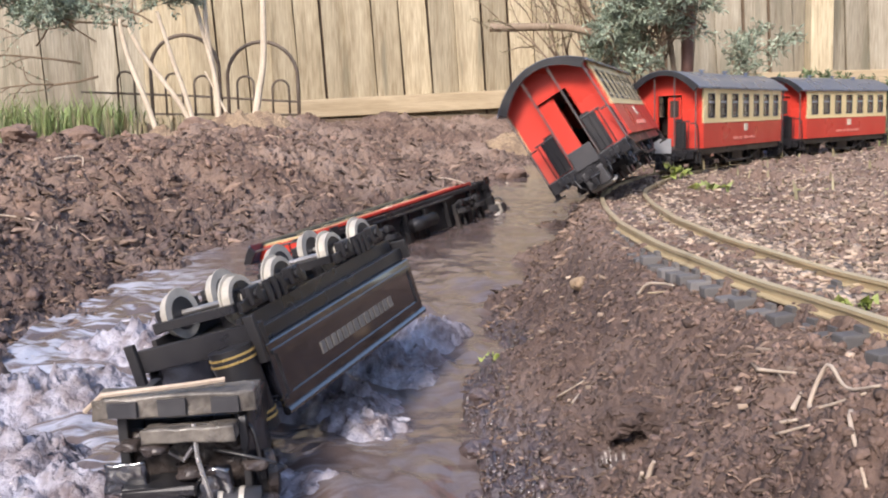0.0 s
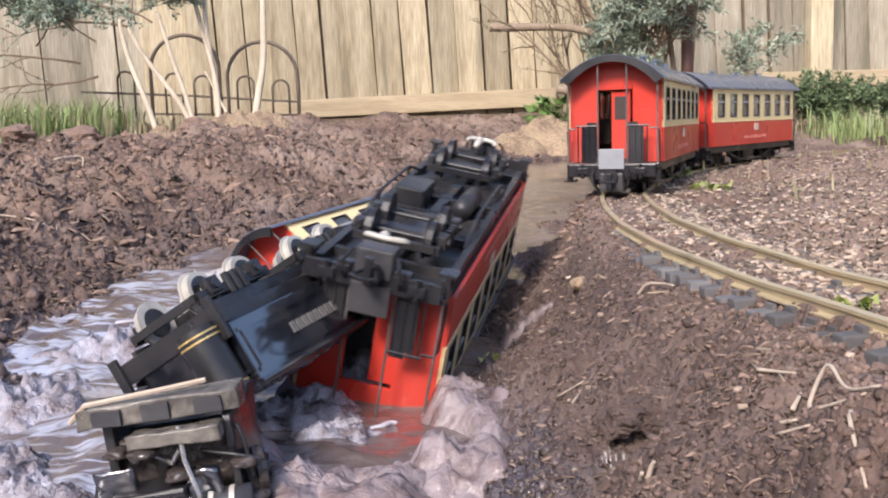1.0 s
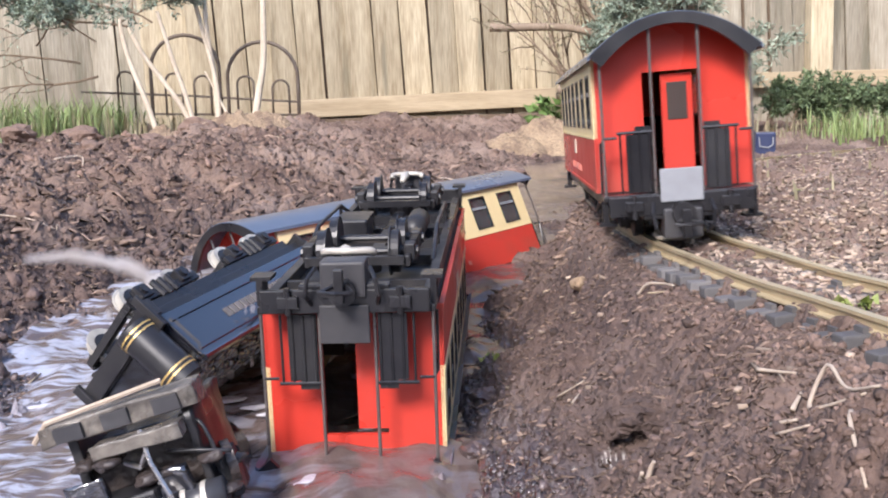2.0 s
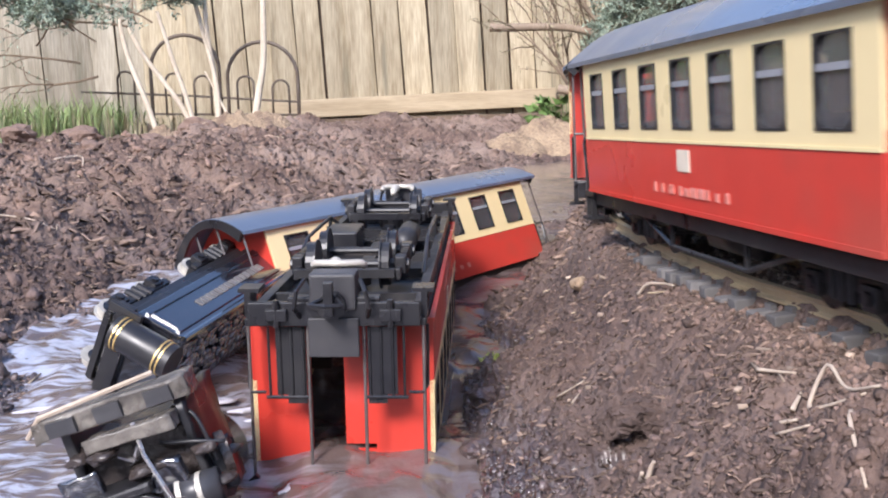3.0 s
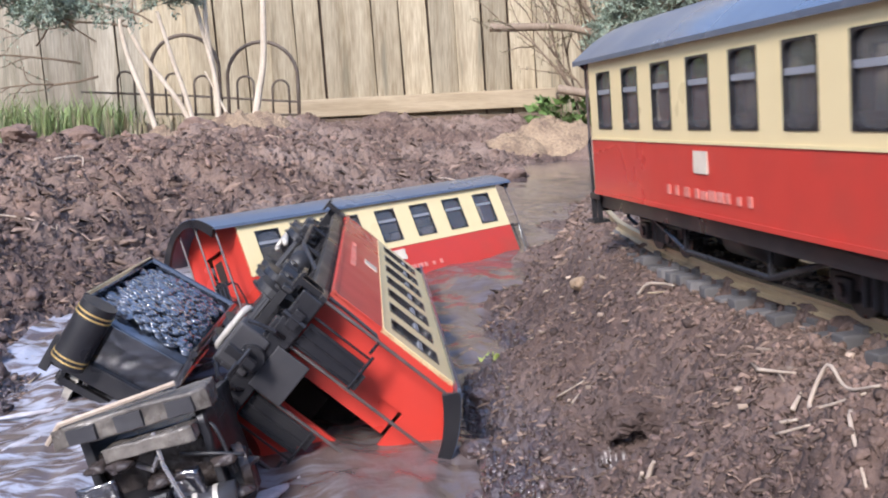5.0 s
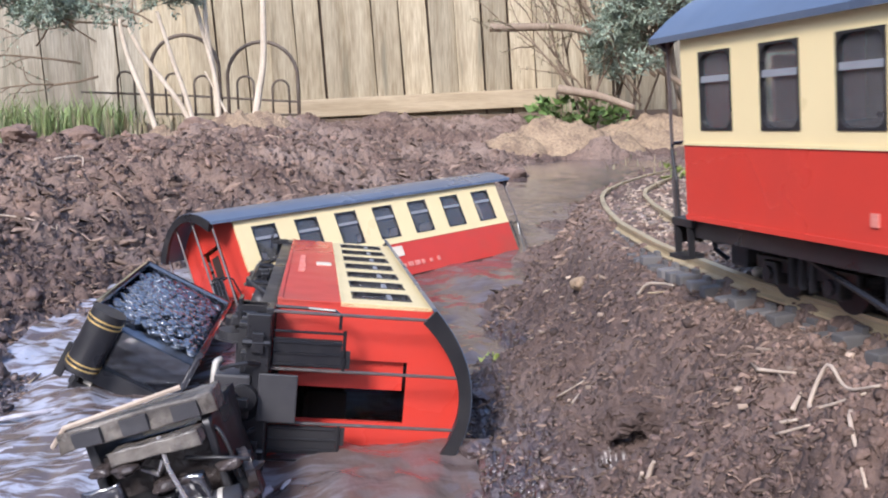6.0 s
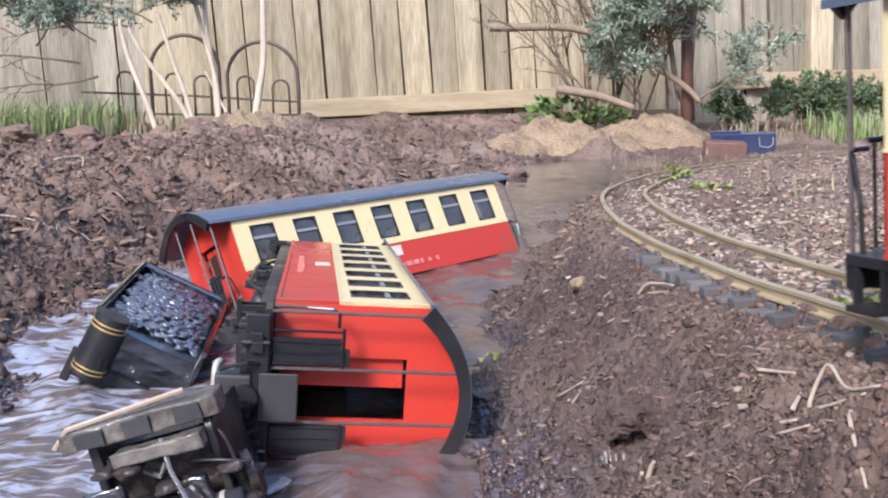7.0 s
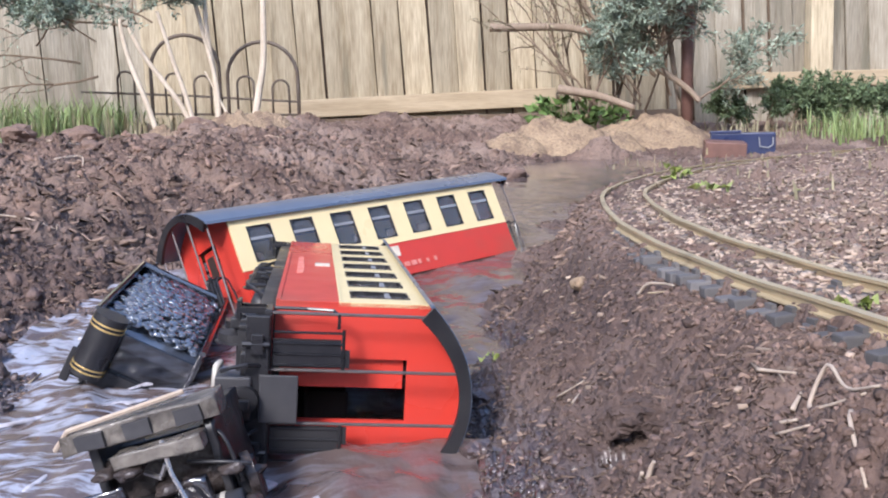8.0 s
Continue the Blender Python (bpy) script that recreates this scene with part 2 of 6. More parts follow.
M = {
    "soil": soil_material(),
    "water": water_material(),
    "spray": spray_material(),
    "glass": glass_material(),
    "mudspray": mat("mud_spray", (0.34, 0.285, 0.285), 0.12, second=(0.15, 0.105, 0.10), grain=70, spots=24, bump=1.0, depth=0.008, mix=1.0),
    "churn": mat("churned_water", (0.46, 0.45, 0.51), 0.14, second=(0.15, 0.115, 0.115), grain=80, spots=34, bump=1.0, depth=0.012, mix=1.0),
    "dark_plate": mat("dark_grey_plate", (0.035, 0.035, 0.04), 0.4, second=(0.07, 0.066, 0.066), grain=70, spots=14),
    "froth": mat("froth", (0.56, 0.55, 0.60), 0.2, second=(0.35, 0.3, 0.28), grain=120, spots=25, bump=0.6, depth=0.004),
    "clod": damp_and_sky_tint(mat("clods", (0.240, 0.160, 0.121), 0.95, second=(0.10, 0.064, 0.049), grain=260, spots=60, bump=1.0, depth=0.003, per_island=0.55)),
    "chip": mat("wood_chips", (0.40, 0.31, 0.235), 0.9, second=(0.20, 0.145, 0.11), grain=200, spots=30, per_island=0.7),
    "fibre": mat("root_fibre", (0.235, 0.165, 0.125), 0.85, second=(0.11, 0.072, 0.055), grain=200, spots=30, per_island=0.6),
    "straw": mat("straw", (0.52, 0.42, 0.29), 0.8, second=(0.3, 0.22, 0.15), grain=150, spots=20, per_island=0.3),
    "root": mat("pale_root", (0.50, 0.41, 0.32), 0.7, second=(0.35, 0.26, 0.19), grain=200, spots=40),
    "sand": mat("sand", (0.41, 0.295, 0.18), 0.95, second=(0.20, 0.14, 0.095), grain=120, spots=16, bump=1.0, depth=0.008, mix=1.0, grime=(0.15, 0.10, 0.075), grime_at=0.56),
    "paling": mat("weathered_paling", (0.52, 0.44, 0.295), 0.85, second=(0.265, 0.205, 0.125), fixed=True, grain=45, spots=6, stretch=(4, 1, 0.35), bump=0.5, depth=0.004, mix=1.0, per_object=0.28, grime=(0.22, 0.2, 0.14), grime_at=0.6),
    "paling_grey": mat("grey_weathered_paling", (0.40, 0.355, 0.27), 0.85, second=(0.20, 0.17, 0.12), fixed=True, grain=45, spots=6, stretch=(4, 1, 0.35), bump=0.5, depth=0.004, mix=1.0, per_object=0.28, grime=(0.19, 0.18, 0.13), grime_at=0.58),
    "rail_wood": mat("pale_board", (0.47, 0.37, 0.235), 0.85, second=(0.25, 0.19, 0.115), grain=45, spots=7, stretch=(0.5, 6, 6), bump=0.4, depth=0.004),
    "dark_wood": mat("dark_board", (0.19, 0.135, 0.09), 0.9, second=(0.1, 0.07, 0.05), grain=45, spots=7, stretch=(0.5, 6, 6)),
    "iron": mat("rusty_iron", (0.17, 0.14, 0.115), 0.75, metal=0.3, second=(0.14, 0.09, 0.06), grain=150, spots=25),
    "stem": mat("pale_stem", (0.66, 0.56, 0.43), 0.8, second=(0.32, 0.25, 0.18), grain=120, spots=20, stretch=(3, 3, 0.6)),
    "twig": mat("brown_twig", (0.25, 0.18, 0.12), 0.85, second=(0.14, 0.1, 0.07), grain=120, spots=20),
    "bough": mat("dead_brown_bough", (0.33, 0.25, 0.175), 0.85, second=(0.16, 0.115, 0.08), grain=120, spots=20, stretch=(2, 2, 0.6), bump=0.4),
    "leaf_grey": mat("grey_green_leaves", (0.34, 0.40, 0.30), 0.6, second=(0.17, 0.22, 0.16), grain=60, spots=12, bump=0, per_island=0.45),
    "leaf_green": mat("fresh_green_leaves", (0.17, 0.27, 0.075), 0.55, second=(0.10, 0.17, 0.05), grain=60, spots=12, bump=0, per_island=0.4),
    "leaf_dark": mat("dark_green_leaves", (0.15, 0.205, 0.10), 0.6, second=(0.085, 0.12, 0.055), grain=60, spots=12, bump=0, per_island=0.5),
    "leaf_lime": mat("lime_leaves", (0.33, 0.37, 0.12), 0.55, second=(0.2, 0.28, 0.06), grain=60, spots=12, bump=0, per_island=0.3),
    "grass": mat("grass_blades", (0.20, 0.285, 0.10), 0.6, second=(0.25, 0.25, 0.1), grain=20, spots=9, bump=0, per_island=0.4),
    "dry_grass": mat("dry_grass_blades", (0.36, 0.3, 0.19), 0.75, second=(0.17, 0.18, 0.08), grain=20, spots=9, bump=0, per_island=0.45),
    "brass": mat("tarnished_brass_rail", (0.60, 0.49, 0.30), 0.42, metal=0.35, second=(0.46, 0.36, 0.22), grain=120, spots=18, bump=0.1, grime=(0.22, 0.16, 0.1), grime_at=0.6),
    "sleeper": mat("sleeper_plastic", (0.145, 0.138, 0.135), 0.75, second=(0.10, 0.09, 0.085), grain=120, spots=22, per_object=0.35),
    "red": mat("red_coach_paint", (0.60, 0.048, 0.03), 0.38, second=(0.5, 0.05, 0.035), grain=35, spots=6, bump=0.04, depth=0.001, mix=0.6, grime=(0.42, 0.075, 0.05), grime_at=0.6),
    "cream": mat("cream_coach_paint", (0.83, 0.68, 0.37), 0.4, second=(0.75, 0.6, 0.32), grain=35, spots=6, bump=0.04, depth=0.001, mix=0.5),
    # grey paint; the extra blue in its base stands in for reflected sky
    "roof": mat("grey_roof_paint", (0.085, 0.112, 0.165), 0.34, coat=0.25, second=(0.115, 0.14, 0.185), grain=70, spots=8, bump=0.06, depth=0.001, rough_var=0.08),
    "black": mat("black_chassis", (0.014, 0.014, 0.017), 0.36, second=(0.034, 0.032, 0.032), grain=70, spots=16, bump=0.1, depth=0.001, grime=(0.06, 0.05, 0.045), grime_at=0.64),
    "gloss": mat("glossy_black_paint", (0.012, 0.013, 0.018), 0.18, second=(0.02, 0.02, 0.026), grain=40, spots=9, bump=0.05, depth=0.001, rough_var=0.06, coat=1.0, coat_ior=2.0),
    "grey": mat("grey_plate", (0.30, 0.31, 0.33), 0.5, second=(0.2, 0.2, 0.21), grain=70, spots=14),
    "steel": mat("bare_steel", (0.5, 0.48, 0.47), 0.35, metal=0.8, second=(0.36, 0.34, 0.33), grain=90, spots=20),
    "post": mat("dull_post", (0.2, 0.175, 0.165), 0.4, metal=0.5, second=(0.08, 0.07, 0.07), grain=90, spots=20),
    "white": mat("bright_tyre", (0.62, 0.58, 0.50), 0.45, metal=0.2, second=(0.2, 0.18, 0.16), grain=90, spots=25),
    "gold": mat("gold_band", (0.75, 0.53, 0.2), 0.35, metal=0.6, second=(0.6, 0.42, 0.16), grain=90, spots=20),
    # the blue in the coal's base colour paints in reflected sky
    "coal": mat("wet_coal", (0.07, 0.085, 0.115), 0.1, coat=1.0, spec=1.0, coat_ior=2.0, second=(0.05, 0.055, 0.065), grain=150, spots=40, bump=0.5, depth=0.002, rough_var=0.05, per_island=0.4),
    "inside": mat("dark_brown_interior", (0.045, 0.028, 0.022), 0.7, second=(0.025, 0.017, 0.014), grain=60, spots=12),
    "text": mat("faded_cream_lettering", (0.75, 0.66, 0.52), 0.6, second=(0.6, 0.5, 0.4), grain=200, spots=60),
    "dull_text": mat("dulled_grey_lettering", (0.20, 0.19, 0.175), 0.5, second=(0.12, 0.11, 0.10), grain=200, spots=60, mix=0.9),
    "wet_mud": mat("wet_mud", (0.06, 0.047, 0.042), 0.22, second=(0.03, 0.024, 0.022), grain=150, spots=40, bump=0.8, depth=0.003),
    "worn_text": mat("worn_pink_lettering", (0.72, 0.30, 0.25), 0.6, second=(0.6, 0.15, 0.1), grain=300, spots=90, mix=1.0),
    "muddy_wood": mat("mud_caked_board", (0.22, 0.195, 0.165), 0.28, second=(0.035, 0.03, 0.028), grain=130, spots=45, bump=0.6, depth=0.003, mix=0.9),
    "navy": mat("navy_plastic", (0.022, 0.032, 0.085), 0.4, second=(0.02, 0.028, 0.08), grain=60, spots=15),
    "brown_box": mat("rust_brown_plastic", (0.2, 0.105, 0.08), 0.6, second=(0.13, 0.07, 0.055), grain=60, spots=15),
}


# ---- mesh helpers ----
def box(bm, x0, x1, y0, y1, z0, z1, bevel=0.0):
    r = bmesh.ops.create_cube(bm, size=1.0, matrix=Matrix.LocRotScale(((x0 + x1) / 2, (y0 + y1) / 2, (z0 + z1) / 2), None, (x1 - x0, y1 - y0, z1 - z0)))
    if bevel:
        es = list({e for v in r["verts"] for e in v.link_edges})
        bmesh.ops.bevel(bm, geom=es, offset=bevel, segments=2, profile=0.6, affect="EDGES")
    return bm


def rod(bm, a, b, r0, r1=None, n=8):
    a, b = Vector(a), Vector(b)
    q = (b - a).to_track_quat("Z", "Y").to_matrix().to_4x4()
    bmesh.ops.create_cone(bm, cap_ends=True, segments=n, radius1=r0, radius2=r0 if r1 is None else r1, depth=(b - a).length, matrix=Matrix.Translation((a + b) / 2) @ q)
    return bm


def pipe(bm, pts, radii, n=8):
    """A tube along points, with a radius for each."""
    pts = [Vector(p) for p in pts]
    if not isinstance(radii, (list, tuple)):
        radii = [radii] * len(pts)
    rings, side = [], None
    for i, p in enumerate(pts):
        d = (pts[min(i + 1, len(pts) - 1)] - pts[max(i - 1, 0)]).normalized()
        side = d.orthogonal().normalized() if side is None else (side - d * side.dot(d)).normalized()
        up = d.cross(side)
        rings.append([bm.verts.new(p + radii[i] * (math.cos(k * math.tau / n) * side + math.sin(k * math.tau / n) * up)) for k in range(n)])
    for a, b in zip(rings, rings[1:]):
        for k in range(n):
            bm.faces.new((a[k], a[(k + 1) % n], b[(k + 1) % n], b[k]))
    bm.faces.new(rings[0][::-1])
    bm.faces.new(rings[-1])
    return bm


def wander(a, b, n, amp, sag=0.0):
    a, b = Vector(a), Vector(b)
    out = []
    for i in range(n):
        u = i / (n - 1)
        w = math.sin(math.pi * u) * amp
        out.append(a.lerp(b, u) + Vector((random.uniform(-w, w), random.uniform(-w, w), random.uniform(-w, w) - sag * math.sin(math.pi * u))))
    return out


def mesh_of(name, bm, material, smooth=False):
    me = bpy.data.meshes.new(name)
    bmesh.ops.recalc_face_normals(bm, faces=bm.faces)
    bm.to_mesh(me)
    bm.free()
    if smooth:
        me.shade_smooth()
    me.materials.append(material)
    return me


def part(name, bm, material, parent, label="", smooth=False):
    """One mesh object under a thing or a part."""
    ob = new(name, mesh_of(name, bm, material, smooth))
    ob.parent = parent
    return tagged(ob, label)


def piece(name, me, parent, m):
    """An object of its own on a shared mesh."""
    ob = new(name, me)
    ob.parent = parent
    ob.matrix_basis = m
    return ob


def thing(name, label, category, m=None, group="", kind=""):
    ob = new(name)
    ob.empty_display_size = 0.02
    if m is not None:
        ob.matrix_basis = m
    return tagged(ob, label, category, group, kind)


def solo(name, bm, material, label, category, m=None, group="", kind="", smooth=False):
    ob = new(name, mesh_of(name, bm, material, smooth))
    if m is not None:
        ob.matrix_basis = m
    return tagged(ob, label, category, group, kind)


def raw_mesh(name, verts, faces, material, smooth=False):
    """A mesh from arrays; faces all with the same number of corners."""
    verts, faces = np.asarray(verts, np.float32), np.asarray(faces, np.int32)
    me = bpy.data.meshes.new(name)
    k = faces.shape[1]
    me.vertices.add(len(verts))
    me.vertices.foreach_set("co", verts.ravel())
    me.loops.add(faces.size)
    me.loops.foreach_set("vertex_index", faces.ravel())
    me.polygons.add(len(faces))
    me.polygons.foreach_set("loop_start", np.arange(0, faces.size, k, dtype=np.int32))
    me.update(calc_edges=True)
    if smooth:
        me.shade_smooth()
    me.materials.append(material)
    return me


# ---- ground shape ----
def hashed(ix, iy, seed):
    h = (ix.astype(np.int64) * 374761393 + iy.astype(np.int64) * 668265263 + seed * 982451653) & 0xFFFFFFFF
    h = ((h ^ (h >> 13)) * 1274126177) & 0xFFFFFFFF
    return ((h ^ (h >> 16)) & 0xFFFF) / 65535.0


def vnoise(x, y, seed=0):
    ix, iy = np.floor(x), np.floor(y)
    u, v = x - ix, y - iy
    u, v = u * u * (3 - 2 * u), v * v * (3 - 2 * v)
    a, b = hashed(ix, iy, seed), hashed(ix + 1, iy, seed)
    c, d = hashed(ix, iy + 1, seed), hashed(ix + 1, iy + 1, seed)
    return (a + (b - a) * u) * (1 - v) + (c + (d - c) * u) * v - 0.5


def fbm(x, y, octaves, seed=0):
    out, amp = 0.0, 1.0
    for i in range(octaves):
        ca, sa = math.cos(i * 1.3), math.sin(i * 1.3)
        out = out + amp * vnoise((x * ca - y * sa) * 2 ** i, (x * sa + y * ca) * 2 ** i, seed + i)
        amp *= 0.5
    return out


def smooth01(v):
    v = np.clip(v, 0, 1)
    return v * v * (3 - 2 * v)


def catmull(pts, n=40):
    P = np.array(pts, float)
    P = np.vstack([2 * P[0] - P[1], P, 2 * P[-1] - P[-2]])
    out = []
    for i in range(1, len(P) - 2):
        a, b, c, d = P[i - 1:i + 3]
        for u in np.arange(n) / n:
            out.append(0.5 * (2 * b + (c - a) * u + (2 * a - 5 * b + 4 * c - d) * u * u + (3 * b - a - 3 * c + d) * u ** 3))
    out.append(P[-2])
    return np.array(out)


TRACK = catmull([(2.6, -1.75), (1.9, -1.45), (1.25, -1.0), (.85, -.65), (.60, -.35), (.44, -.08), (.33, .17), (.257, .40), (.215, .62), (.198, .85),
                 (.208, 1.08), (.245, 1.33), (.325, 1.57), (.44, 1.82), (.60, 2.05), (.80, 2.28), (1.05, 2.53), (1.29, 2.79), (1.6, 3.12)])
TRACK_S = np.concatenate([[0], np.cumsum(np.hypot(*np.diff(TRACK, axis=0).T))])


def on_track(s):
    return Vector((np.interp(s, TRACK_S, TRACK[:, 0]), np.interp(s, TRACK_S, TRACK[:, 1]), 0.0))


def cant(y):
    """The lean of the sagging track towards the stream, in degrees."""
    return 3.0 * float(smooth01(np.array((1.35 - y) / 0.35)))


def track_pose(s, reach=0.14):
    """Pose of a vehicle on two bogies with its middle at s; it runs towards smaller s."""
    a, b = on_track(s - reach), on_track(s + reach)
    d, mid = a - b, (a + b) / 2
    mid = mid * 0.5 + on_track(s) * 0.5
    return pose(mid.x, mid.y, -0.002, cant(mid.y), 0, math.degrees(math.atan2(d.y, d.x)))


BANK_R = catmull([(.0, -.6), (.015, .3), (.02, .59), (.012, .80), (.035, 1.05), (.085, 1.3), (.15, 1.55), (.25, 1.8), (.36, 2.02), (.47, 2.27), (.56, 2.50), (.63, 2.72)], 12)
BANK_L = catmull([(-.62, -.6), (-.46, .3), (-.375, .72), (-.378, .90), (-.395, 1.04), (-.372, 1.25), (-.30, 1.44), (-.14, 1.61), (.0, 1.74), (.12, 1.92), (.19, 2.15), (.20, 2.40), (.23, 2.60), (.33, 2.78)], 12)


def distance_to(poly, x, y):
    best = np.full(x.shape, 1e9)
    for (ax, ay), (bx, by) in zip(poly[:-1], poly[1:]):
        dx, dy = bx - ax, by - ay
        t = np.clip(((x - ax) * dx + (y - ay) * dy) / (dx * dx + dy * dy), 0, 1)
        best = np.minimum(best, (x - ax - t * dx) ** 2 + (y - ay - t * dy) ** 2)
    return np.sqrt(best)


def inside(x, y):
    ring = np.vstack([BANK_R, BANK_L[::-1]])
    hit = np.zeros(x.shape, bool)
    for (ax, ay), (bx, by) in zip(ring, np.roll(ring, -1, axis=0)):
        if ay == by:
            continue
        hit ^= ((ay > y) != (by > y)) & (x < (bx - ax) * (y - ay) / (by - ay) + ax)
    return hit


def water_level(y):
    return np.interp(y, [-1, 0.8, 1.0, 1.2, 1.45, 1.8, 2.1, 2.4, 2.9], [-0.136, -0.130, -0.116, -0.097, -0.079, -0.044, -0.024, -0.017, -0.016])


def ground_z(x, y, detail=True):
    x, y = np.asarray(x, float), np.asarray(y, float)
    dr, dl, wet = distance_to(BANK_R, x, y), distance_to(BANK_L, x, y), inside(x, y)
    low = water_level(y) - 0.012
    back = 0.03 * smooth01((y - 2.4) / 1.2)
    zr = low + (-0.014 + back - low) * (0.55 * smooth01(dr / 0.2) + 0.45 * np.clip(dr / 0.15, 0, 1))
    zl = low + (0.085 - low) * (0.22 * smooth01(dl / 0.22) + 0.78 * smooth01(dl / 0.8)) + 0.035 * smooth01((y - 2.2) / 1.2)
    w = dr / (dr + dl + 1e-6)
    w = smooth01((w - 0.3) / 0.4)
    z = np.where(wet, low - 0.035 * smooth01(np.minimum(dr, dl) / 0.06), zl * w + zr * (1 - w))
    dt = distance_to(TRACK[::8], x, y)
    bed = 1 - smooth01((dt - 0.045) / 0.045)
    aside = np.interp(y, TRACK[240:, 1], TRACK[240:, 0]) - x
    cz = -0.0074 - 0.0085 * smooth01((aside - 0.029) / 0.008) * smooth01((1.0 - y) / 0.3) + 0.002 * smooth01((y - 0.9) / 0.3)
    if detail:
        rough = np.where(wet, 0.3, 1.0) * (0.35 + 0.65 * smooth01((dt - 0.03) / 0.08))
        leftish = smooth01((w - 0.4) / 0.3) * smooth01(dl / 0.22)
        z = z + rough * (0.046 * leftish * fbm(x * 5, y * 5, 3, 3) + 0.020 * leftish * fbm(x * 9 + y * 5, y * 22 - x * 9, 3, 29) + (0.024 + 0.002 * leftish) * fbm(x * 18, y * 18, 3, 7)
                         + 0.013 * np.abs(fbm(x * 42, y * 42, 3, 11)) * (1 + 0.5 * leftish) - 0.010 * leftish * np.abs(fbm(x * 21, y * 21, 3, 9)) + 0.009 * np.abs(fbm(x * 120, y * 120, 3, 15)) + 0.004 * np.abs(fbm(x * 300, y * 300, 2, 19)) + 0.016 * leftish * np.abs(fbm(x * 34 + 5, y * 34, 3, 41)))
        z = z - 0.020 * np.exp(-(((x - .114) / .030) ** 2 + ((y - .543) / .019) ** 2))
        z = z + 0.010 * np.exp(-(((x - .100) / .03) ** 2 + ((y - .470) / .014) ** 2))
        cz = cz + 0.0065 * fbm(x * 60, y * 60, 3, 21) + 0.003 * fbm(x * 14, y * 14, 2, 22)
    lean = np.tan(np.radians(3.0 * smooth01((1.35 - y) / 0.35)))
    cz = cz - lean * np.clip(np.interp(y, TRACK[240:, 1], TRACK[240:, 0]) - x, -0.05, 0.05) * (y > 0)
    return z * (1 - bed) + cz * bed


def ground_at(x, y, detail=True):
    return float(ground_z(np.array([x]), np.array([y]), detail)[0])


# ---- ground ----
def build_ground():
    ang = np.concatenate([np.linspace(-27, 27, 640), np.linspace(27, 333, 60)[1:-1]])
    rad = np.concatenate([np.linspace(0.02, 0.26, 6)[:-1], np.geomspace(0.26, 4.6, 760), np.geomspace(4.6, 90, 16)[1:]])
    A, R = np.meshgrid(np.radians(ang), rad)
    x, y = R * np.sin(A), R * np.cos(A)
    z = ground_z(x, y)
    na, nr = len(ang), len(rad)
    i, j = np.meshgrid(np.arange(nr - 1), np.arange(na), indexing="ij")
    k = (j + 1) % na
    faces = np.stack([i * na + j, (i + 1) * na + j, (i + 1) * na + k, i * na + k], -1).reshape(-1, 4)[:, ::-1]
    me = raw_mesh("ground", np.stack([x, y, z], -1).reshape(-1, 3), faces, M["soil"], True)
    return tagged(new("ground", me), "brown lumpy garden soil with a muddy stream bed", "soil", kind="structure")


def build_water():
    xs, ys = np.linspace(-0.75, 0.72, 430), np.concatenate([np.linspace(-0.2, 0.45, 30)[:-1], np.linspace(0.45, 2.86, 580)])
    x, y = np.meshgrid(xs, ys)
    near = 1 - smooth01((y - 1.0) / 0.5)
    z = water_level(y) + (0.004 + 0.008 * near) * fbm(x * 14 + y * 3, y * 9, 4, 31) + 0.004 * near * fbm(x * 45, y * 30, 3, 37)
    n, m = x.shape
    i, j = np.meshgrid(np.arange(n - 1), np.arange(m - 1), indexing="ij")
    faces = np.stack([i * m + j, i * m + j + 1, (i + 1) * m + j + 1, (i + 1) * m + j], -1).reshape(-1, 4)
    keep = (inside(x, y) | (np.minimum(distance_to(BANK_R, x, y), distance_to(BANK_L, x, y)) < 0.05)).ravel()
    faces = faces[keep[faces].all(1)]
    me = raw_mesh("water", np.stack([x, y, z], -1).reshape(-1, 3), faces, M["water"], True)
    return tagged(new("water", me), "muddy brown stream water reflecting the sky", "water", kind="structure")


# ---- fence ----
FENCE_Y = 3.65


